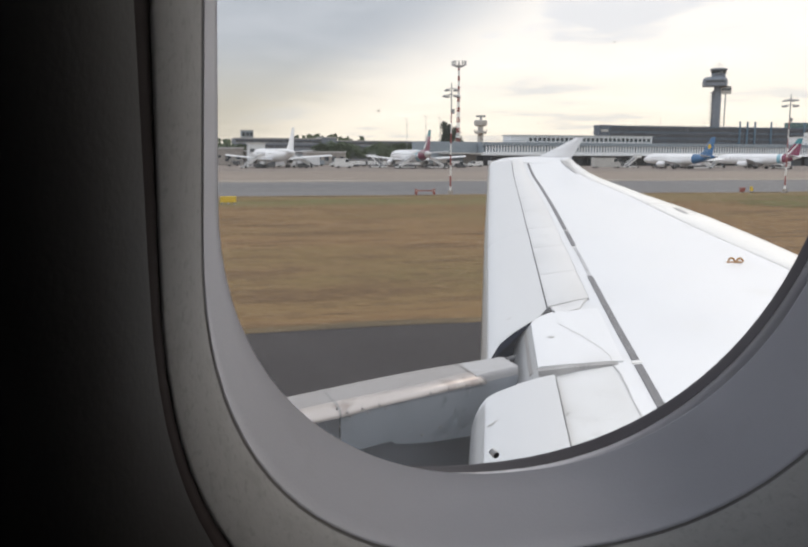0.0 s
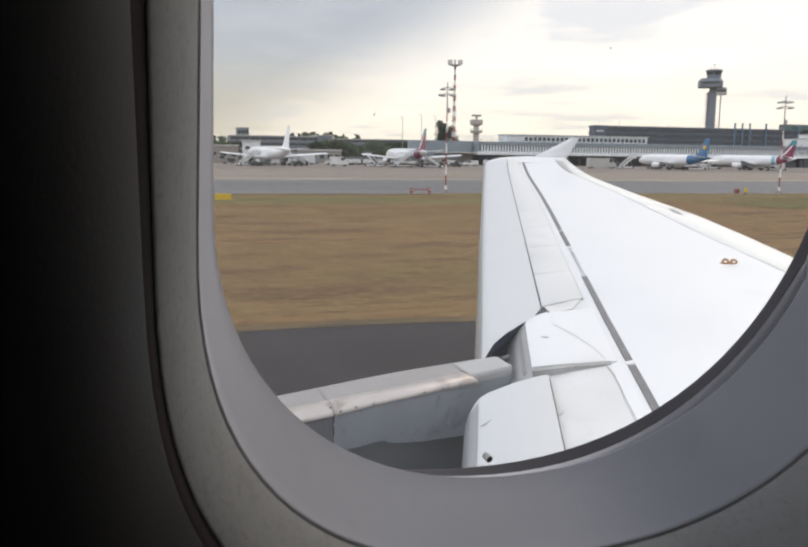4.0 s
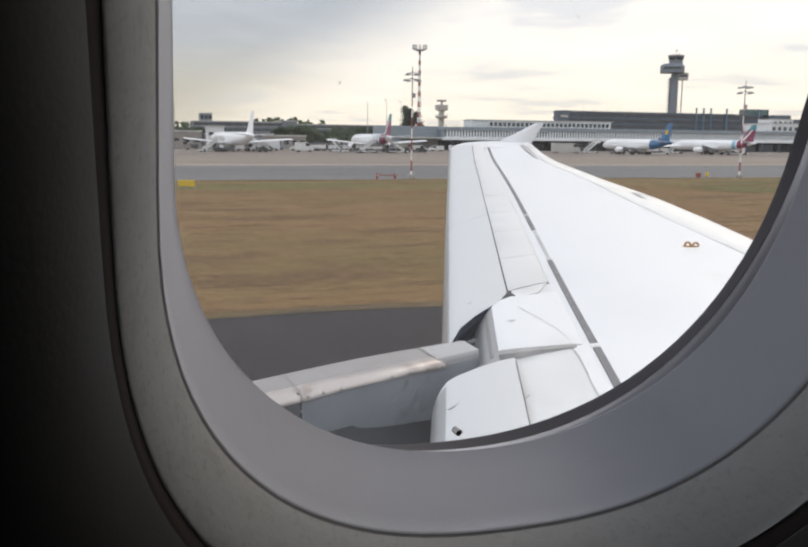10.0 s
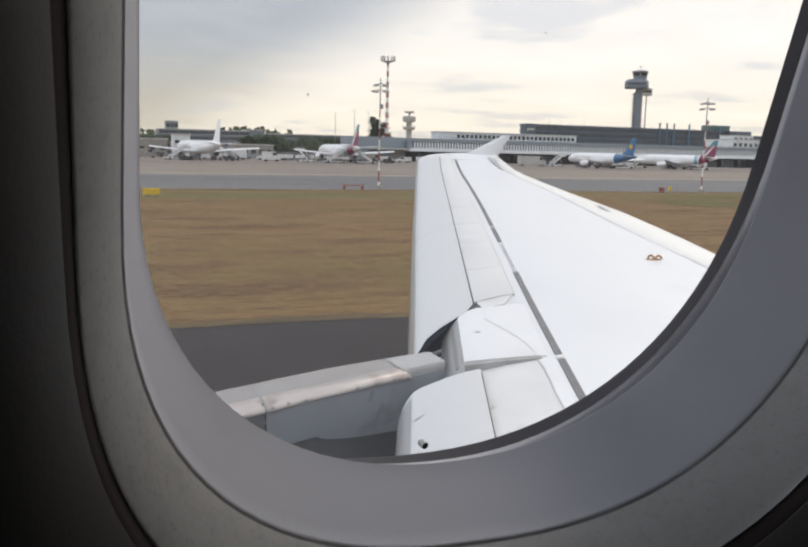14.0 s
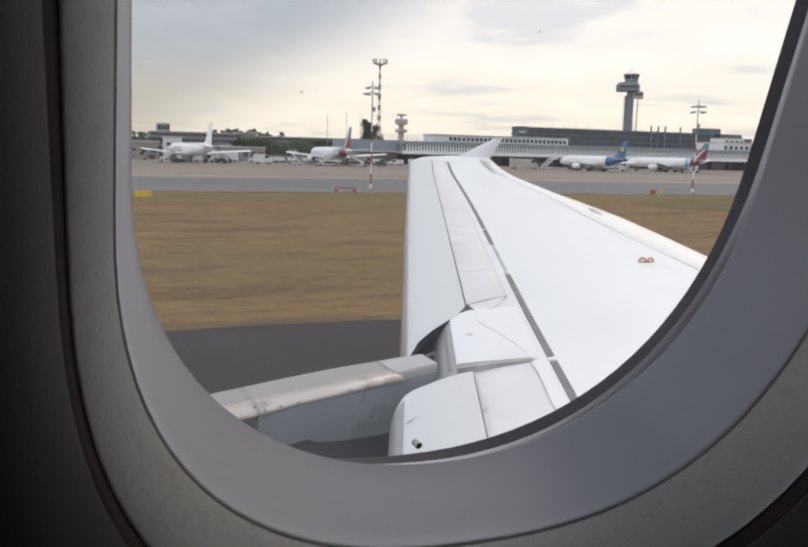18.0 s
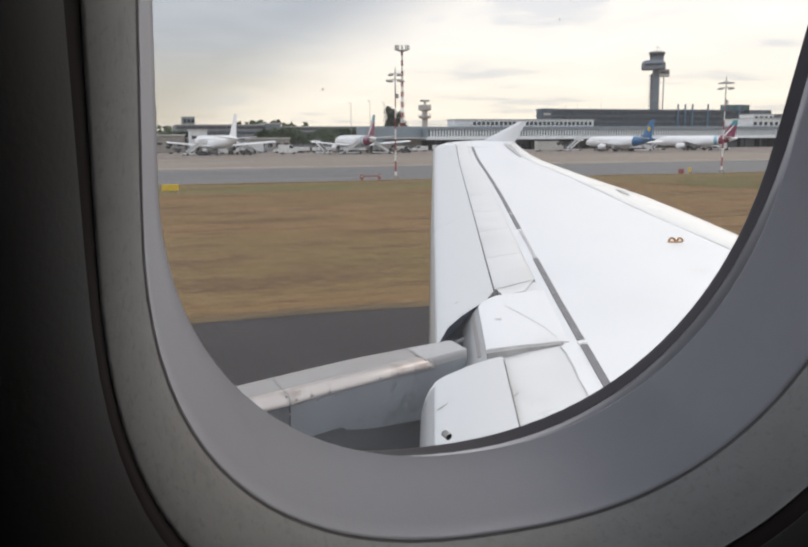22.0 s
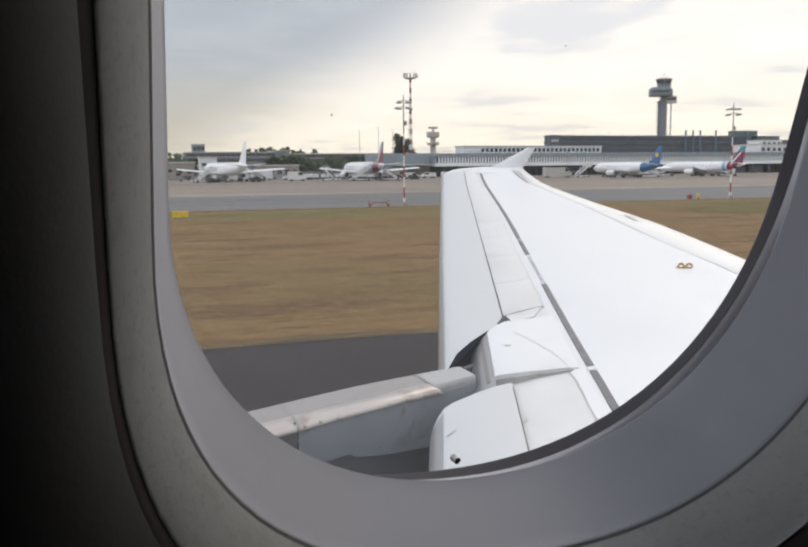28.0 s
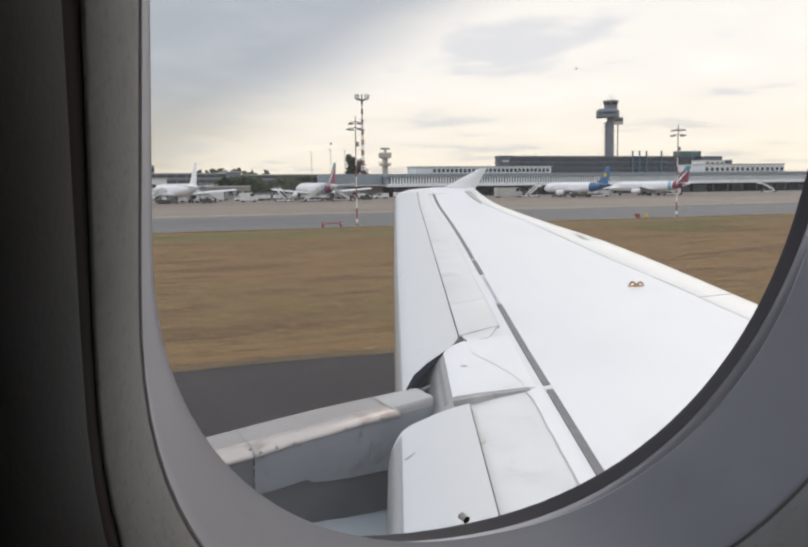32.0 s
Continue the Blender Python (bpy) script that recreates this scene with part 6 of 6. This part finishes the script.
def crane(s, d, h=46):
    m = thing("tower_crane", "yellow tower crane behind the glazed office", "crane", spot(s, d))
    part("mast", join(*[tube((x, y, 0), (x, y, h), 0.15, 0.15, 4) for x in (-0.8, 0.8) for y in (-0.8, 0.8)], *[tube((-0.8, -0.8, z), (0.8, -0.8, z + 2), 0.08, 0.08, 4) for z in range(0, int(h), 2)]), SIGN_YELLOW, m)
    part("jib", join(*[tube((-38, y, h + z), (8, y, h + z), 0.14, 0.14, 4) for y, z in ((-0.6, 0), (0.6, 0), (0, 1.4))], *[tube((x, -0.6, h), (x + 1.5, 0, h + 1.4), 0.07, 0.07, 4) for x in range(-38, 7, 2)]), SIGN_YELLOW, m)
    part("counterweight", chamfered(5.5, 8, -0.8, 0.8, h - 2.6, h, 0.1), CONCRETE, m)
    part("cab", chamfered(-2.4, -0.9, -0.9, 0.9, h - 2.4, h - 0.4, 0.1), VEHICLE_WHITE, m)


crane(-220, 470)


def hangar(s0, s1, d0, d1, h=17):
    t = thing("hangar", "white steel hangar with a low gable roof and sliding doors", "hangar", spot(0, 0))
    mid = 0.5 * (s0 + s1)
    part("walls", loft([[(s0, d, 0), (s1, d, 0), (s1, d, h * 0.72), (mid, d, h), (s0, d, h * 0.72)] for d in (d0, d1)]), WHITE_WALL, t)
    for a, b in ((s0 - 0.6, mid), (mid, s1 + 0.6)):
        za, zb = (h * 0.70, h + 0.1) if a < mid else (h + 0.1, h * 0.70)
        part("roof_slope", loft([[(a, d, za), (b, d, zb), (b, d, zb + 0.3), (a, d, za + 0.3)] for d in (d0 - 0.8, d1 + 0.8)]), BLUE_GREY, t)
    for i in range(5):
        w = (s1 - s0 - 4) / 5
        part("sliding_door", box(s0 + 2 + i * w, s0 + 2 + (i + 1) * w - 0.2, d0 - 0.3 - 0.15 * (i % 2), d0 - 0.05, 0, h * 0.62), CONCRETE if i % 2 else WHITE_WALL, t)


hangar(372, 424, 280, 330)
annex = block("cargo_annex", 346, 371, 288, 312, 6.4, WHITE_WALL, "low pale cargo annex with a red door beside the hangar", 1, 6, 3.4, 1.2)
part("door", chamfered(349, 353.5, 287.8, 287.99, 0, 3.6, 0.04), MAST_RED, annex, "red sliding door")
van(338.0, 268, 0, 8.4, 3.3, MAST_RED, "large red fire engine beside the cargo annex")
lattice_mast(303.0, 262, 34.0)


def tank_cart(s, d, turn=0):
    m = thing("baggage_cart", "white canopied baggage cart standing in a row on the apron", "baggage cart", spot(s, d, 0, turn), "baggage carts")
    part("canopy", loft([[(-1.25, y, 0.75), (-1.25, y, 1.5), (-0.9, y, 1.85), (0.9, y, 1.85), (1.25, y, 1.5), (1.25, y, 0.75)] for y in (-0.75, 0.75)]), VEHICLE_WHITE, m, "white canopy")
    part("bed", box(-1.3, 1.3, -0.8, 0.8, 0.5, 0.74), VEHICLE_DARK, m)
    for x in (-0.9, 0.9):
        for y in (-0.7, 0.7):
            part("wheel", turned([(-0.09, 0.15), (-0.08, 0.25), (0.08, 0.25), (0.09, 0.15)], "y", (x, y, 0.25), 12), RUBBER, m)
    part("drawbar", tube((1.3, 0, 0.45), (1.9, 0, 0.35), 0.04), STEEL, m)
    return m


def gable_shed(s0, s1, d0, d1, h, label, door=None):
    t = thing("gable_shed", label, "shed", spot(0, 0), "grey gabled sheds")
    mid = 0.5 * (s0 + s1)
    part("walls", loft([[(s0, d, 0), (s1, d, 0), (s1, d, h * 0.55), (mid, d, h), (s0, d, h * 0.55)] for d in (d0, d1)]), BLUE_GREY, t, "grey sheet-metal walls")
    for a, b, za, zb in ((s0 - 0.5, mid, h * 0.53, h + 0.05), (mid, s1 + 0.5, h + 0.05, h * 0.53)):
        part("roof_slope", loft([[(a, d, za), (b, d, zb), (b, d, zb + 0.25), (a, d, za + 0.25)] for d in (d0 - 0.6, d1 + 0.6)]), AIR_GREY, t, "pale roof sheet")
    if door is not None:
        part("roller_door", box(mid - 3.6, mid + 3.6, d0 - 0.12, d0 - 0.01, 0, h * 0.52), door, t, "red roller door")
        part("lintel", box(mid - 3.9, mid + 3.9, d0 - 0.2, d0 - 0.01, h * 0.52, h * 0.57), CONCRETE, t)


gable_shed(-82, -61, 302, 330, 8.6, "grey gabled shed with a red roller door", MAST_RED)
gable_shed(-60, -37, 306, 336, 8.8, "grey gabled shed beside the apron")
block("low_hall", -132, -98, 332, 352, 7.2, AIR_GREY, "long low white hall beyond the apron", 1, 10, 2.2, 1.8)


def marker_post(s, d):
    m = thing("marker_post", "short orange-red post with a dark square head in the verge", "marker post", spot(s, d))
    part("post", chamfered(-0.16, 0.16, -0.16, 0.16, 0, 1.0, 0.04), SIGN_RED, m, "orange-red post")
    part("head", chamfered(-0.34, 0.34, -0.14, 0.14, 1.0, 1.5, 0.04), SHED_WALL, m, "dark square head")


marker_post(-95.0, 83.0)

first = tank_cart(-158.0, 100.0)
for k in range(1, 9):
    copy_thing(first, spot(-158.0 + 3.35 * k, 100.0))
for k in range(8):
    copy_thing(first, spot(53.0 + 3.1 * k + 0.5 * math.sin(5.0 * k), 262.0 + 1.5 * math.sin(3.0 * k), 0, 12 * math.sin(2.0 * k)))
for k in range(5):
    copy_thing(first, spot(161.0 + 2.9 * k, 250.0 + 1.2 * math.sin(3.0 * k), 0, 15 * math.sin(2.0 * k)))
van(-125.5, 100, 0, 5.6, 2.2, VEHICLE_WHITE, "small tow tractor at the head of the baggage carts")
for k in range(4):
    stairs(-176.0 - 3.6 * k, 96, 80, 3.2)
for k in range(3):
    stairs(-96.0 - 3.4 * k, 97, 80, 3.2)
van(-214.0, 94, 20, 4.4, 1.6, VEHICLE_WHITE, "small white car beside the boarding stairs")
near_mast(-200.0, 88)
near_mast(-116.0, 88)
taxi_sign(-182, 81)
taxi_sign(-128, 81)
red_box(-110, 86)

# ---------------------------------------------------------------- trees


def tree_mesh(seed, h, spread_r, tall=False, clumps=46, leaves=34):
    """Trunk and limbs, and a crown of small leaf tufts gathered in clumps."""
    random.seed(seed)
    wood = [tube((0, 0, 0), (0, 0, h * 0.55), 0.32, 0.16, 8)]
    v, f = [], []
    for k in range(clumps):
        if tall:
            z = h * (0.10 + 0.88 * (k + 0.5) / clumps)
            r = spread_r * math.sin(math.pi * min(1, 0.12 + 0.88 * (z / h))) ** 0.6 * random.uniform(0.1, 1.0)
        else:
            u = random.uniform(-0.55, 1)
            z = h * (0.60 + 0.37 * u)
            r = spread_r * math.sqrt(max(0.05, 1 - u * u)) * random.uniform(0.35, 1.08)
        a = random.uniform(0, 6.283)
        c = Vector((r * math.cos(a), r * math.sin(a), z))
        if k % 5 == 0:
            wood.append(tube((0, 0, min(z * 0.7, h * 0.5)), tuple(c), 0.11, 0.03, 5))
        size = (0.62 if tall else 1.15) * random.uniform(0.6, 1.25) * spread_r / (1.5 if tall else 3.6)
        for j in range(leaves):
            q = c + Vector((random.gauss(0, 1), random.gauss(0, 1), random.gauss(0, 0.8 if not tall else 1.3))) * size * 0.6
            e1 = Vector((random.uniform(-1, 1), random.uniform(-1, 1), random.uniform(-1, 1))).normalized() * random.uniform(0.22, 0.5) * (1.5 if tall else 1.0)
            e2 = e1.orthogonal().normalized() * random.uniform(0.18, 0.4)
            n = len(v)
            v += [q - e1, q - e2 * 0.8, q + e1, q + e2]
            f.append((n, n + 1, n + 2, n + 3))
    return join(*wood), (v, f)


def tree(name, label, vf, leaf, s, d, turn=0):
    t = thing(name, label, "tree", spot(s, d, 0, turn), "trees behind the apron")
    part("trunk", vf[0], BARK, t)
    part("crown", vf[1], leaf, t, "dense uneven crown")
    return t


kinds = [tree("broadleaf_tree", "dark green broadleaf tree behind the apron", tree_mesh(21 + i, h, r), LEAF, s, 330) for i, (h, r, s) in enumerate(((7.4, 3.9, 66), (6.6, 3.4, 57), (8.0, 4.3, 78)))]
random.seed(31)
for s0, s1, d0, d1, count in ((51, 65, 325, 340, 7), (88, 138, 372, 400, 20), (92, 128, 405, 430, 9), (-30, 30, 340, 380, 12), (-4, 40, 395, 450, 8), (-90, -30, 360, 420, 10), (424, 470, 420, 470, 8), (330, 420, 620, 660, 8), (40, 130, 520, 560, 10)):
    for k in range(count):
        copy_thing(random.choice(kinds), spot(random.uniform(s0, s1), random.uniform(d0, d1), 0, random.uniform(0, 360)) @ Matrix.Diagonal((1, 1, random.uniform(0.85, 1.12), 1)))
pop = tree("poplar_tree", "tall narrow dark poplar behind the terminal's end", tree_mesh(40, 20.5, 2.2, True, 60, 40), LEAF_DARK, 133.4, 420)
copy_thing(pop, spot(136.4, 421, 0, 120) @ Matrix.Diagonal((1, 1, 0.93, 1)))
low = tree("poplar_tree", "shorter round-topped poplar beside the tall one", tree_mesh(41, 17.0, 3.0, True, 60, 44), LEAF_DARK, 139.6, 419)

# a far wooded rim closes the horizon
random.seed(50)
rv, rf = [], []
for k in range(5200):
    s = random.uniform(-900, 1300)
    d = random.uniform(760, 900)
    z = random.uniform(0, 1) ** 0.7 * (13 + 5 * math.sin(s * 0.013) + 3 * math.sin(s * 0.05 + 1))
    e1 = Vector((random.uniform(-1, 1), random.uniform(-0.4, 0.4), random.uniform(-0.7, 0.7))).normalized() * random.uniform(2.0, 4.5)
    e2 = Vector((-e1.z, 0, e1.x)).normalized() * random.uniform(1.4, 3.0)
    q = Vector((s, d, z))
    n = len(rv)
    rv += [q - e1, q - e2, q + e1, q + e2]
    rf.append((n, n + 1, n + 2, n + 3))
woods = part("far_woods", (rv, rf), LEAF, None, "", False, FIELD)
tagged(woods, "far dark green woods along the horizon", "woods", kind="stuff")

# fence and parked cars along the apron's far edge, left of the terminal
fence = thing("perimeter_fence", "long low mesh fence along the far edge of the apron", "fence", spot(0, 0))
post_mesh = mesh("post", tube((0, 0, 0), (0, 0, 2.4), 0.07, 0.07, 6), STEEL)
for k in range(60):
    o = new("post", post_mesh)
    o.parent = fence
    o.location = (-70 + 2.9 * k, 288, 0)
part("rail", join(*[box(-70, 102, 287.97, 288.03, z, z + 0.07) for z in (0.4, 1.0, 1.6, 2.25)]), STEEL, fence)
random.seed(61)
for k in range(16):
    van(-20 + 7.2 * k + random.uniform(-1, 1), 280 + random.uniform(-3, 3), random.choice([0, 180]), random.uniform(4.2, 5.2), random.uniform(1.45, 2.1), random.choice([VEHICLE_DARK, VEHICLE_WHITE, AIR_GREY, BLUE_GREY, VEHICLE_WHITE]), "parked car by the fence at the apron's far edge")

# low green weeds in the grass and a pale slab beside the taxiway, ahead of the aircraft
for k, (s, d, r) in enumerate(((-96.0, 62, 1.6), (-128.0, 58, 1.2), (-141.0, 66, 0.9))):
    random.seed(70 + k)
    v, f = [], []
    for i in range(260):
        a, q = random.uniform(0, 6.28), r * math.sqrt(random.random())
        c = Vector((1.5 * q * math.cos(a), q * math.sin(a), random.uniform(0.02, 0.45) * (1.1 - q / r)))
        e1 = Vector((random.uniform(-1, 1), random.uniform(-1, 1), random.uniform(0.2, 1))).normalized() * random.uniform(0.08, 0.2)
        e2 = e1.orthogonal().normalized() * 0.05
        n = len(v)
        v += [c - e1, c - e2, c + e1, c + e2]
        f.append((n, n + 1, n + 2, n + 3))
    weed = thing("weed_clump", "low green clump of weeds in the dry grass", "weeds", spot(s, d), "green weed clumps")
    part("leaves", (v, f), LEAF, weed)
slab = thing("drain_slab", "pale concrete drain slab set in the taxiway shoulder", "slab", spot(-64.0, 18.0))
part("slab", chamfered(-3.0, 3.0, -1.2, 1.2, 0.0, 0.06, 0.02), CONCRETE, slab)
